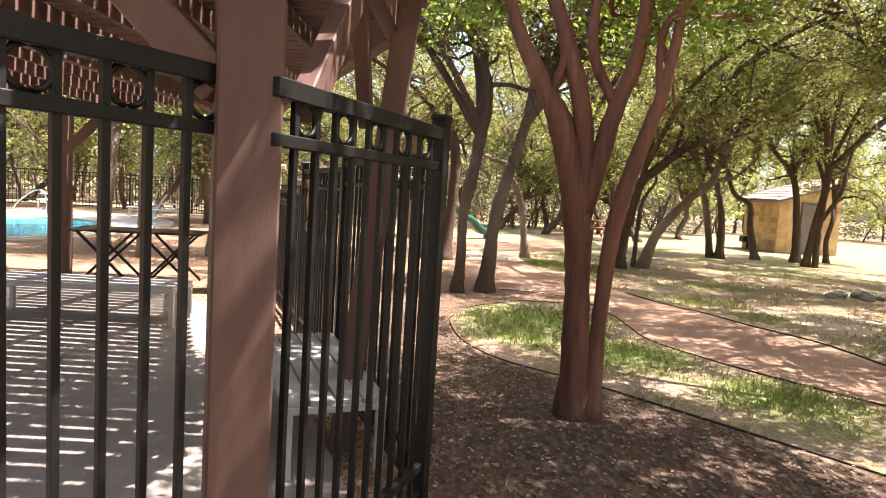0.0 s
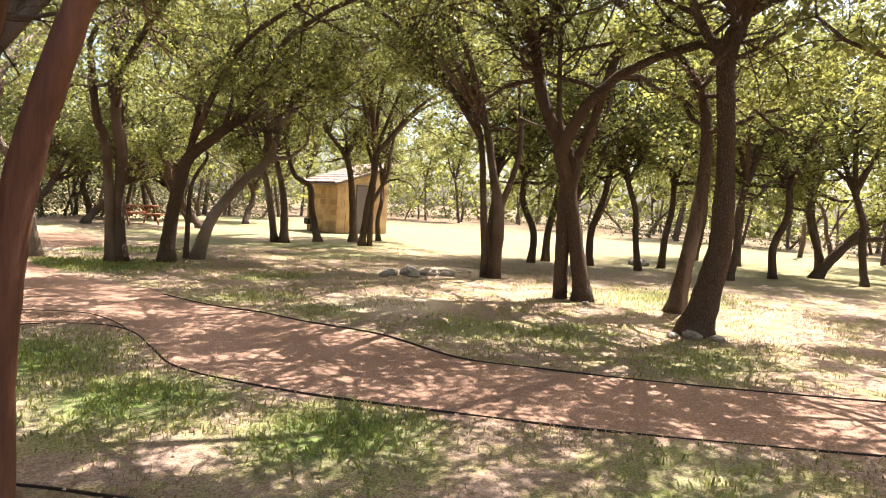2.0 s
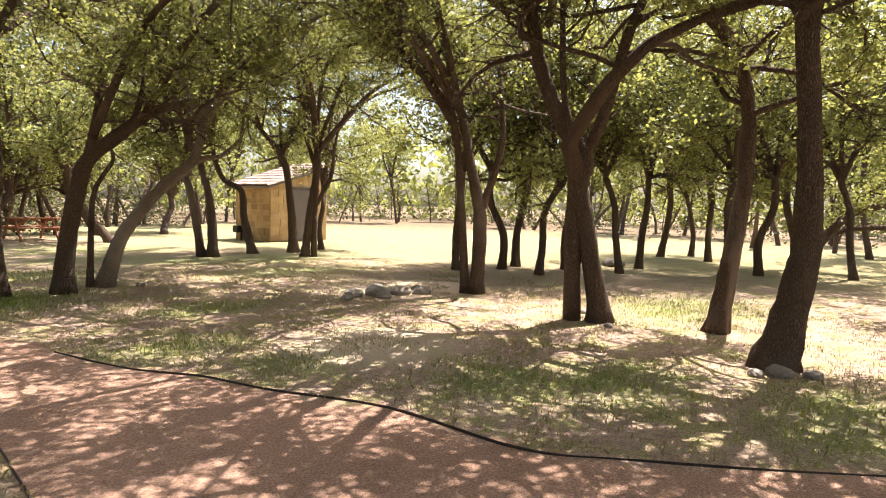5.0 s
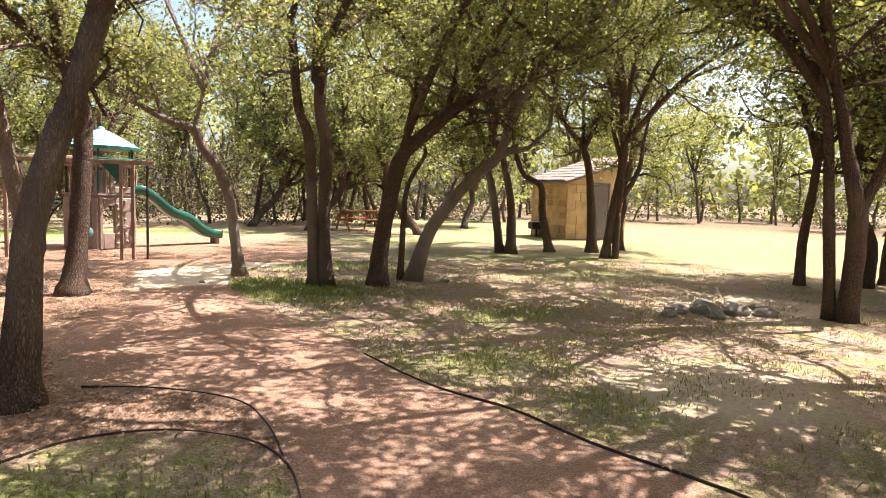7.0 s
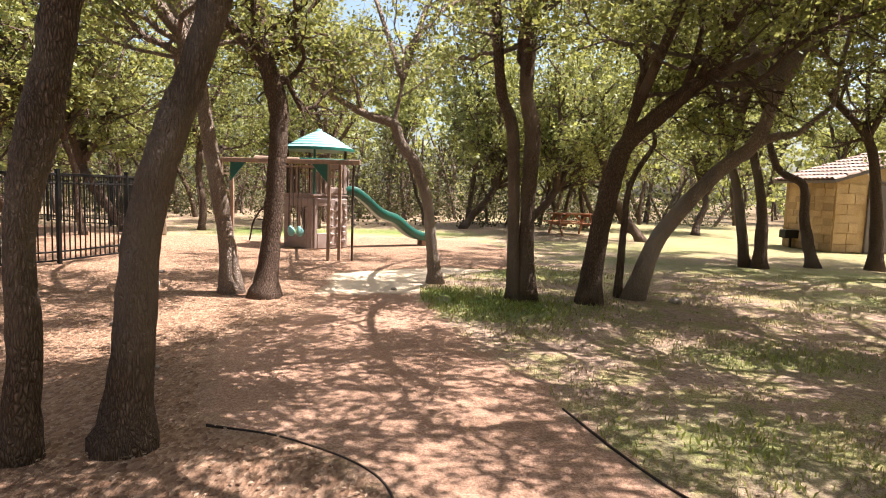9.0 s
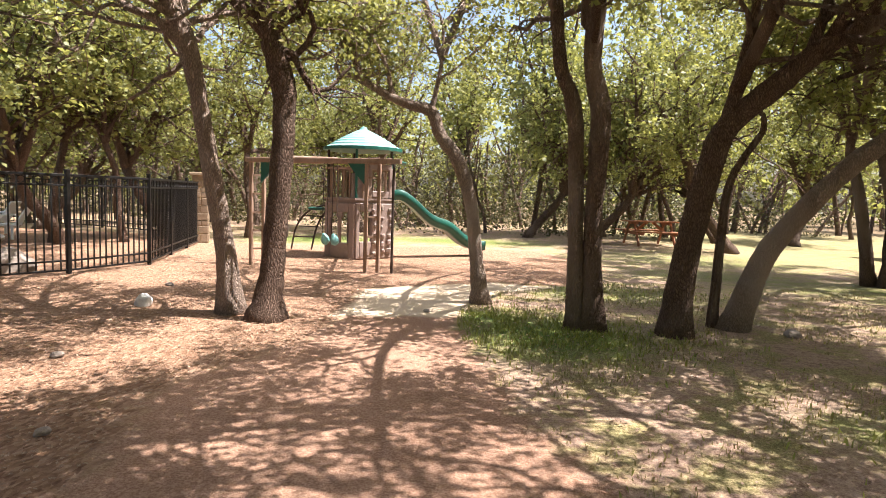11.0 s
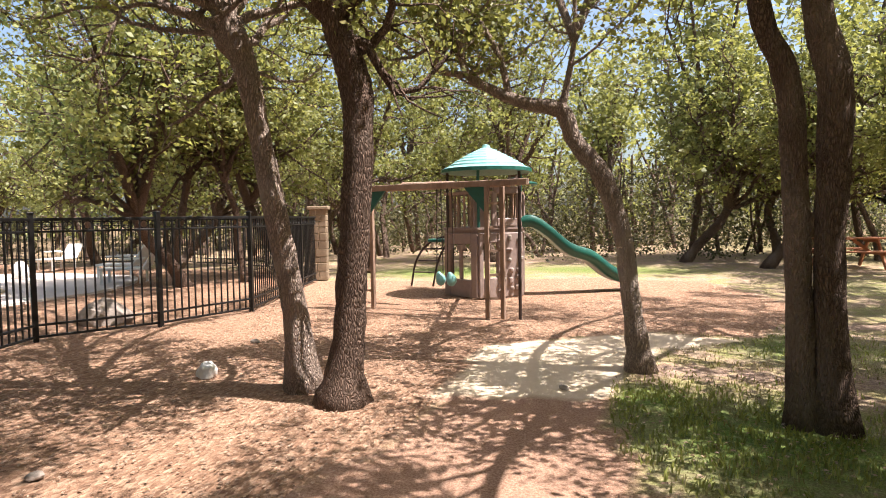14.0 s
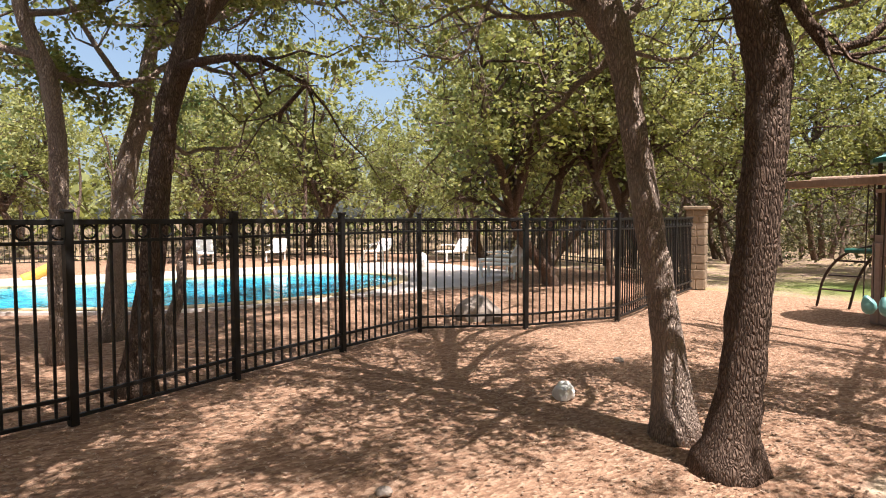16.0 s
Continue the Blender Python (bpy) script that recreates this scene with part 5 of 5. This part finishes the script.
band("pool_coping", POOL_LINE, offset(POOL_LINE, 0.32), 0.06, STONE, "pale stone coping round the pool", "coping")
outer = [(x if x > -11.5 else x - 2.2, y + (3.2 if y > 16 else 0)) for x, y in offset(POOL_LINE, 0.45)]
band("pool_deck", offset(POOL_LINE, 0.325), outer, 0.04, DECK, "pale concrete deck beside the pool", "deck")


def lounge_chair(x, y, turn, label, back=0.42):
    root = thing("lounge_chair", label, "chair", (x, y, 0.04), turn, "pool chairs")
    part("seat", Geo().box((0, 0, 0.34), (0.55, 1.0, 0.05), None, 0.01), WHITE, root)
    part("backrest", Geo().beam((0, 0.48, 0.34), (0, 0.78, 0.34 + back), 0.55, 0.045, 0.01), WHITE, root)
    for sx in (-0.24, 0.24):
        for sy in (-0.42, 0.42):
            part("leg", Geo().box((sx, sy, 0.16), (0.05, 0.05, 0.32), None, 0.005), WHITE, root)
        part("armrest", Geo().box((sx, 0.1, 0.56), (0.06, 0.6, 0.035), None, 0.006), WHITE, root)


for x, y, a in ((-19.0, 18.6, 60), (-17.2, 21.6, 30), (-15.2, 23.4, 10), (-19.6, 16.4, 80)):
    lounge_chair(x, y, a, "white plastic chair facing the pool")
lounge_chair(-10.9, 21.9, -70, "cream reclining lounge chair on the pool deck", 0.5)
lounge_chair(-9.6, 20.9, -60, "pale lounge chair on the pool deck in dappled shade", 0.5)
shell = thing("covered_stool", "rounded white covered stool on the pool deck", "stool", (-13.6, 21.2, 0.03))
part("cover", Geo().tube([(0, 0, 0), (0, 0, 0.18), (0, 0, 0.34), (0, 0, 0.43), (0, 0, 0.46)], [0.2, 0.2, 0.16, 0.09, 0.02], 14), WHITE, shell, smooth=True)
part("base", Geo().tube([(0, 0, -0.04), (0, 0, 0.03)], 0.22, 14), DECK, shell)
toy = thing("pool_slide_toy", "small yellow plastic toy beside the pool", "toy", (-16.2, 11.6, 0))
part("body", Geo().tube(smooth_line([(0, -0.4, 0.05), (0, -0.15, 0.15), (0, 0.1, 0.28), (0, 0.25, 0.34)], 4), [0.13] * 13, 10), TOY, toy, smooth=True)
part("foot", Geo().box((0, 0.25, 0.13), (0.25, 0.18, 0.3), None, 0.05), TOY, toy)
for y in (9.6, 10.1):
    rail = thing("pool_handrail", "bent steel handrail at the pool edge", "handrail", (-10.75, y, 0.06), 0, "pool handrails")
    part("tube", Geo().tube(smooth_line([(0.35, 0, -0.03), (0.3, 0, 0.7), (0.0, 0, 0.8), (-0.4, 0, 0.35), (-0.45, 0, -0.1)], 5), 0.022, 8), STEEL, rail, smooth=True)
    part("flange", Geo().tube([(0.35, 0, -0.02), (0.35, 0, 0.01)], 0.05, 10), STEEL, rail)
lift = thing("pool_handrail", "bent steel handrail at the far pool steps", "handrail", (-13.0, 19.2, 0.04), 20, "pool handrails")
part("tube", Geo().tube(smooth_line([(0.35, 0, -0.03), (0.3, 0, 0.7), (0.0, 0, 0.8), (-0.5, 0, 0.35), (-0.55, 0, 0.0)], 5), 0.022, 8), STEEL, lift, smooth=True)
part("flange", Geo().tube([(0.35, 0, -0.02), (0.35, 0, 0.01)], 0.05, 10), STEEL, lift)


# ---- rocks ----
def rock(x, y, sx, sy, sz, seed, material, label, group="", name="rock"):
    bm = bmesh.new()
    bmesh.ops.create_icosphere(bm, subdivisions=3, radius=1)
    for v in bm.verts:
        k = 1 + 0.2 * noise.fractal(v.co * 1.3 + Vector((seed * 3.1, seed, 0)), 1.0, 2.0, 4)
        v.co = Vector((v.co.x * sx * k, v.co.y * sy * k, max(v.co.z, -0.35) * sz * k))
    me = bpy.data.meshes.new(name)
    bm.to_mesh(me)
    bm.free()
    me.materials.append(material)
    ob = new(name, me)
    ob.location = (x, y, sz * 0.25)
    ob.rotation_euler.z = seed * 1.3
    tagged(ob, label, "rock", group)


rock(-1.62, 14.76, 0.115, 0.09, 0.11, 2, WHITE_ROCK, "bright white rock lying on the mulch")
rock(-5.3, 16.75, 0.4, 0.28, 0.27, 5, ROCK, "pale boulder inside the pool fence")
for i, (dx, dy, s) in enumerate([(0, 0, 0.24), (0.4, -0.12, 0.22), (-0.4, 0.12, 0.2), (0.75, -0.3, 0.17), (0.25, 0.35, 0.2), (-0.1, -0.3, 0.14), (0.62, 0.2, 0.15), (-0.7, -0.1, 0.13), (1.0, 0.05, 0.14), (0.1, 0.12, 0.16)]):
    rock(8.35 + dx, 11.95 + dy, s, s * 0.75, s * 0.5, 11 + i, ROCK, "flat weathered grey rock in a low pile", "rock pile")
for i, (x, y, s) in enumerate([(8.3, 5.6, 0.13), (8.45, 5.35, 0.1), (8.1, 5.75, 0.09), (9.75, 8.75, 0.08), (9.1, 7.95, 0.07), (17.2, 12.6, 0.3), (17.5, 12.9, 0.22), (5.6, 15.2, 0.1), (1.62, 15.35, 0.05), (-0.9, 12.6, 0.05), (0.2, 11.2, 0.05), (-2.2, 16.2, 0.06)]):
    rock(x, y, s, s * 0.8, s * 0.55, 30 + i, ROCK, "small grey stone lying on the ground", "loose stones")


# ---- picnic table ----
def picnic_table(x, y, turn):
    root = thing("picnic_table", "red-stained wooden picnic table with attached benches", "picnic table", (x, y, 0), turn)
    for k in range(5):
        part("top_plank", Geo().box((0, -0.3 + 0.15 * k, 0.75), (1.6, 0.14, 0.04), None, 0.004), REDWOOD, root)
    for s in (-1, 1):
        for k in (0, 1):
            part("bench_plank", Geo().box((0, s * (0.66 + 0.14 * k), 0.44), (1.6, 0.13, 0.04), None, 0.004), REDWOOD, root)
        part("bench_beam", Geo().beam((s * 0.55, -0.8, 0.38), (s * 0.55, 0.8, 0.38), 0.04, 0.09), REDWOOD, root)
        part("top_beam", Geo().beam((s * 0.55, -0.34, 0.69), (s * 0.55, 0.34, 0.69), 0.04, 0.08), REDWOOD, root)
        for q in (-1, 1):
            part("leg", Geo().beam((s * 0.59, q * 0.62, 0.0), (s * 0.59, q * 0.2, 0.72), 0.04, 0.09), REDWOOD, root)
        part("stay", Geo().beam((s * 0.55, 0, 0.38), (s * 0.1, 0, 0.72), 0.04, 0.08), REDWOOD, root)


picnic_table(6.5, 28.8, 14)


# ---- play tower ----
def play_tower():
    root = thing("play_tower", "climbing tower with faded green roof, taupe walls and slide", "play tower", (-0.88, 21.35, 0), 0)
    corners = [(-0.72, -0.35), (0.05, -0.75), (0.68, -0.12), (0.5, 0.7), (-0.45, 0.75)]
    zd = 1.16
    ca = [Vector((*c, 0)) for c in corners]

    def wall(a, b, pieces, material=TAUPE):
        d = (b - a).normalized()
        m = Matrix((d, d.cross(Vector((0, 0, 1))), Vector((0, 0, 1)))).transposed()
        ln = (b - a).length
        for x0, x1, z0, z1, t in pieces:
            p = a + d * (x0 + x1) / 2 * ln
            part("wall_panel", Geo().box((p.x, p.y, (z0 + z1) / 2), ((x1 - x0) * ln, t, z1 - z0), m, 0.015), material, root)

    wall(ca[0], ca[1], [(0, 0.18, 0, zd, 0.08), (0.82, 1, 0, zd, 0.08), (0.18, 0.82, 0.96, zd, 0.07), (0.18, 0.82, 0, 0.32, 0.07), (0.44, 0.54, 0.32, 0.96, 0.05)])
    wall(ca[1], ca[2], [(0, 0.1, 0, zd, 0.08), (0.42, 1, 0, zd, 0.1), (0.1, 0.42, 0.0, 0.36, 0.07), (0.1, 0.42, 0.98, zd, 0.07)])
    wall(ca[2], ca[3], [(0, 1, 0, zd, 0.06)])
    wall(ca[4], ca[0], [(0, 0.2, 0, zd, 0.06), (0.8, 1, 0, zd, 0.06), (0.2, 0.8, 0.95, zd, 0.06)])
    # arch shoulders of the crawl opening
    d = (ca[1] - ca[0])
    for k in (0.18, 0.40, 0.54, 0.78):
        p = ca[0] + d * (k + 0.02)
        part("arch_corner", Geo().box((p.x, p.y, 0.9), (0.07, 0.07, 0.12), None, 0.02), TAUPE, root)
    rng = random.Random(4)
    d = (ca[2] - ca[1])
    nrm = Vector((d.y, -d.x, 0)).normalized()
    for r in range(6):
        for q in range(3):
            p = ca[1] + d * (0.5 + 0.2 * q + rng.uniform(-0.05, 0.05)) + nrm * 0.06
            g = Geo().box((p.x, p.y, 0.14 + 0.18 * r + rng.uniform(-0.03, 0.03)), (rng.uniform(0.06, 0.13), rng.uniform(0.06, 0.1), rng.uniform(0.06, 0.12)), Matrix.Rotation(rng.uniform(0, 1.5), 3, "Z"), 0.02)
            part("climbing_hold", g, TAUPE if rng.random() < 0.6 else ROCK, root)
    part("floor", Geo().prism(corners, zd, zd + 0.06), TAUPE, root)
    part("floor_rim", Geo().prism([(x * 1.06, y * 1.06) for x, y in corners], zd + 0.062, zd + 0.1), TAUPE, root)
    for i, c in enumerate(ca):
        part("roof_post", Geo().tube([(c.x * 0.94, c.y * 0.94, zd + 0.05), (c.x * 0.94, c.y * 0.94, 2.36)], 0.028, 8), GREEN if i % 2 else EDGING, root)
        b = ca[(i + 1) % 5]
        ln = (b - c).length
        part("handrail", Geo().beam((c.x, c.y, 1.88), (b.x, b.y, 1.88), 0.045, 0.05), CEDARWOOD, root)
        n = max(3, int(ln / 0.15))
        if i != 2:
            for k in range(1, n):
                p = c + (b - c) * k / n
                part("baluster", Geo().box((p.x * 0.99, p.y * 0.99, 1.55), (0.03, 0.03, 0.66)), CEDARWOOD, root)
    part("side_panel", Geo().beam((0.72, -0.1, 1.55), (0.55, 0.5, 1.55), 0.04, 0.6, 0.02), TAUPE, root)
    wall(ca[1], ca[2], [(0.3, 0.42, 1.27, 1.9, 0.06), (0.88, 1.0, 1.27, 1.9, 0.06), (0.42, 0.88, 1.27, 1.42, 0.06), (0.34, 0.96, 1.86, 1.99, 0.06)])
    part("collar", Geo().tube([(0.9 * math.cos(t), 0.9 * math.sin(t), 2.04) for t in np.linspace(-1.9, 0.6, 12)], 0.03, 8), GREEN, root, "curved dark green tube rail")
    part("side_panel", Geo().beam((-0.05, -0.72, 1.5), (0.2, -0.55, 1.5), 0.04, 0.55, 0.02), TAUPE, root)
    # stepped eight-sided roof
    prof = [(1.02, 2.30), (1.04, 2.335)]
    for k in range(7):
        r, z = 1.0 - 0.13 * k, 2.345 + 0.058 * k - 0.002 * (k - 3) ** 2 + 0.018
        prof += [(r, z), (r - 0.115, z + 0.038)]
    prof += [(0.08, 2.785), (0.02, 2.8)]
    part("roof", Geo().tube([(-0.02, 0, z) for _, z in prof], [r * 0.81 for r, _ in prof], 20, True), TEAL, root, "faded green stepped plastic roof")
    part("roof_rim", Geo().tube([(-0.02, 0, 2.27), (-0.02, 0, 2.33)], [0.855, 0.85], 20, True), GREEN, root)
    # wavy slide
    line = smooth_line([(0.55, 0.05, 1.24), (0.78, 0.12, 1.3), (1.05, 0.25, 1.12), (1.4, 0.45, 0.78), (1.75, 0.7, 0.62), (2.05, 0.95, 0.34), (2.3, 1.15, 0.2), (2.5, 1.28, 0.19)], 5)
    g = Geo()
    v, f = [], []
    for i, p in enumerate(line):
        t = line[min(i + 1, len(line) - 1)] - line[max(i - 1, 0)]
        s = np.array((t[1], -t[0], 0)) / np.hypot(t[0], t[1])
        v += [p + s * a + np.array((0, 0, b)) for a, b in ((-0.24, 0.15), (-0.2, 0.17), (-0.17, 0.02), (0.17, 0.02), (0.2, 0.17), (0.24, 0.15), (0.22, -0.05), (-0.22, -0.05))]
    for i in range(len(line) - 1):
        f += [(i * 8 + k, i * 8 + (k + 1) % 8, i * 8 + 8 + (k + 1) % 8, i * 8 + 8 + k) for k in range(8)]
    f += [tuple(range(8)), tuple(range(len(v) - 8, len(v)))[::-1]]
    part("slide", g.add(v, f), GREEN, root, "dark green wavy plastic slide", True)
    part("slide_foot", Geo().box((2.42, 1.22, 0.08), (0.12, 0.3, 0.2), Matrix.Rotation(0.5, 3, "Z"), 0.01), CEDARWOOD, root)
    part("fire_pole", Geo().tube(smooth_line([(1.3, -2.72, 0.0), (1.3, -2.72, 1.5), (1.3, -2.72, 1.9), (1.15, -2.5, 1.98)], 5), 0.024, 8), EDGING, root)
    part("pole_arm", Geo().beam((1.15, -2.5, 1.98), (0.55, -0.3, 2.0), 0.05, 0.05), GREEN, root)
    # small arch climber behind
    for dx in (0, 0.5):
        part("arch_tube", Geo().tube(smooth_line([(-2.0 + dx, 0.9, 0), (-1.85 + dx, 0.85, 0.55), (-1.45 + dx * 0.8, 0.7, 0.95), (-0.75 + dx * 0.3, 0.6, 1.15)], 5), 0.022, 8), EDGING, root)
    for k in range(3):
        part("arch_rung", Geo().tube([(-1.93 + 0.14 * k, 0.87 - 0.05 * k, 0.3 + 0.25 * k), (-1.44 + 0.14 * k, 0.87 - 0.05 * k, 0.3 + 0.25 * k)], 0.016, 6), EDGING, root)
    part("toy_table", Geo().box((-1.25, 0.65, 0.98), (0.4, 0.3, 0.07), None, 0.02), GREEN, root, "green plastic play shelf")


play_tower()


def swing_frame():
    root = thing("swing_frame", "weathered wooden swing beam on ladder legs with green brackets", "swing set", (0, 0, 0))
    L, R = Vector((-2.36, 19.05, 0)), Vector((-0.05, 18.62, 0))
    ax = (R - L).normalized()
    part("beam", Geo().beam((L.x - 0.1, L.y, 1.92), (R.x + 0.62, R.y - 0.1, 1.92), 0.09, 0.09, 0.008), CEDARWOOD, root)
    part("beam", Geo().beam((L.x - 0.02, L.y + 0.42, 1.93), (R.x + 0.2, R.y + 0.5, 1.93), 0.07, 0.08, 0.008), CEDARWOOD, root)
    part("log", Geo().tube([(-1.95, 19.9, 1.99), (-0.95, 19.75, 1.99)], [0.07, 0.05], 8), CEDARWOOD, root)
    for e, s in ((L, 1), (R, -1)):
        for k in (0, 1):
            q = e + ax * (0.2 * k) + Vector((0, 0.14 * k, 0))
            part("leg", Geo().beam((q.x, q.y, -0.02), (q.x, q.y, 1.88), 0.06, 0.075, 0.006), CEDARWOOD, root)
        for r in range(5):
            a, b = e + Vector((0, 0, 0.28 + 0.34 * r)), e + ax * 0.2 + Vector((0, 0.14, 0.28 + 0.34 * r))
            part("rung", Geo().beam(a, b, 0.03, 0.035), CEDARWOOD, root)
        o = e + ax * (0.22 if s > 0 else -0.02)
        tri = [o + Vector((0, 0, 1.875)), o + ax * (0.34 * s) + Vector((0, 0, 1.875)), o + Vector((0, 0, 1.5))]
        nrm = Vector((-ax.y, ax.x, 0)) * 0.02
        part("bracket", Geo().add([t + nrm for t in tri] + [t - nrm for t in tri], [(0, 1, 2), (5, 4, 3), (0, 3, 4, 1), (1, 4, 5, 2), (2, 5, 3, 0)]), GREEN, root, "dark green triangular bracket")
    for k in (0.66, 0.74):
        c = L + (R - L) * k
        sw = part("swing_seat", Geo().tube(smooth_line([(c.x - 0.02, c.y - 0.02, 0.64), (c.x, c.y, 0.56), (c.x + 0.02, c.y, 0.48), (c.x + 0.04, c.y, 0.44)], 4), [0.02, 0.035, 0.05, 0.06, 0.07, 0.075, 0.075, 0.075, 0.07, 0.06, 0.05, 0.035, 0.02], 10), TEAL, root, "pale teal plastic bucket swing seat", True)
        for dx in (-0.05, 0.05):
            part("chain", Geo().tube([(c.x + dx, c.y, 0.62), (c.x + dx * 0.6, c.y, 1.9)], 0.008, 5), EDGING, sw)


swing_frame()
# ---- grass blades, litter and chips: too many to count ----
def blades(name, spots, height, material, label, seed, width=0.006):
    rng = np.random.default_rng(seed)
    n = len(spots)
    a = rng.uniform(0, 2 * np.pi, n)
    h = height * rng.uniform(0.45, 1.25, n)
    lean = rng.normal(0, 0.45, (n, 2)) * h[:, None]
    s = np.stack([np.cos(a), np.sin(a)], 1) * width * rng.uniform(0.7, 1.5, (n, 1))
    z = np.full((n, 1), -0.015)
    mid = spots + lean * 0.35
    v = np.stack([np.hstack([spots - s, z]), np.hstack([spots + s, z]), np.hstack([mid + s * 0.7, (h * 0.6)[:, None]]), np.hstack([spots + lean, h[:, None]])], 1).reshape(-1, 3)
    tagged(new(name, leaf_mesh(name, v, material)), label, "grass", "", "stuff")


cover_rng = np.random.default_rng(21)
WALKED = PATH_EDGE_LEFT + PATH_EDGE_RIGHT


def scatter(n, x0, x1, y0, y1, keep):
    p = np.stack([cover_rng.uniform(x0, x1, n), cover_rng.uniform(y0, y1, n)], 1)
    return p[keep(p)]


def bare(p):
    return inside(WALKED, p[:, 0], p[:, 1]) | inside(SAND, p[:, 0], p[:, 1]) | inside(MULCH, p[:, 0], p[:, 1]) | (p[:, 0] < -3)


def clump(p, scale, level):
    return np.array([noise.noise(Vector((x * scale, y * scale, 2.0))) for x, y in p]) > level


green = []
for cx, cy, a, b in GREEN_PATCHES[:13] + GREEN_PATCHES[19:21]:
    k = int((2000 if cx < 3.7 else 700) * a * b)
    p = np.stack([cover_rng.normal(cx, a * 0.55, k), cover_rng.normal(cy, b * 0.55, k)], 1)
    green.append(p[~bare(p)])
green = np.vstack(green)
green = green[clump(green, 4.0, -0.25)]
blades("grass_tufts", green, 0.036, BLADE, "short bright green grass in clumps", 1)
p = scatter(70000, 1.5, 13, 2.0, 19, lambda q: ~bare(q))
blades("dry_grass", p[clump(p, 1.6, 0.02)], 0.02, BLADE_DRY, "sparse straw-coloured grass on bare dirt", 2, 0.004)
p = scatter(7000, 1.5, 12, 2.0, 17, lambda q: ~bare(q))
blades("thin_grass", p[clump(p, 2.3, 0.16)], 0.03, BLADE, "thin green grass growing in patches", 3, 0.005)


def flakes(name, p, size, material, label, seed, kind="chips"):
    rng = np.random.default_rng(seed)
    c = np.hstack([p, rng.uniform(-0.002, 0.012, (len(p), 1))])
    v = leaf_cloud(c, 0.0, len(p) * 2, size, rng, 0.06, 0.12)
    tagged(new(name, leaf_mesh(name, v, material)), label, kind, "", "stuff")


p = scatter(46000, -5, 4.5, 1.0, 23, lambda q: inside(MULCH, q[:, 0], q[:, 1]) & (np.hypot(q[:, 0] - 1.0, q[:, 1] - 12) < 9.5) & ((q[:, 1] > 9.6) | (cover_rng.random(len(q)) < 0.25)))
flakes("mulch_chips", p, 0.027, LITTER, "coarse reddish wood mulch chips", 4)
p = scatter(18000, 0, 13, 2, 18, lambda q: ~inside(WALKED, q[:, 0], q[:, 1]) & ~inside(SAND, q[:, 0], q[:, 1]))
flakes("leaf_litter", p, 0.03, LITTER, "dry fallen oak leaves strewn over the ground", 5, "leaves")
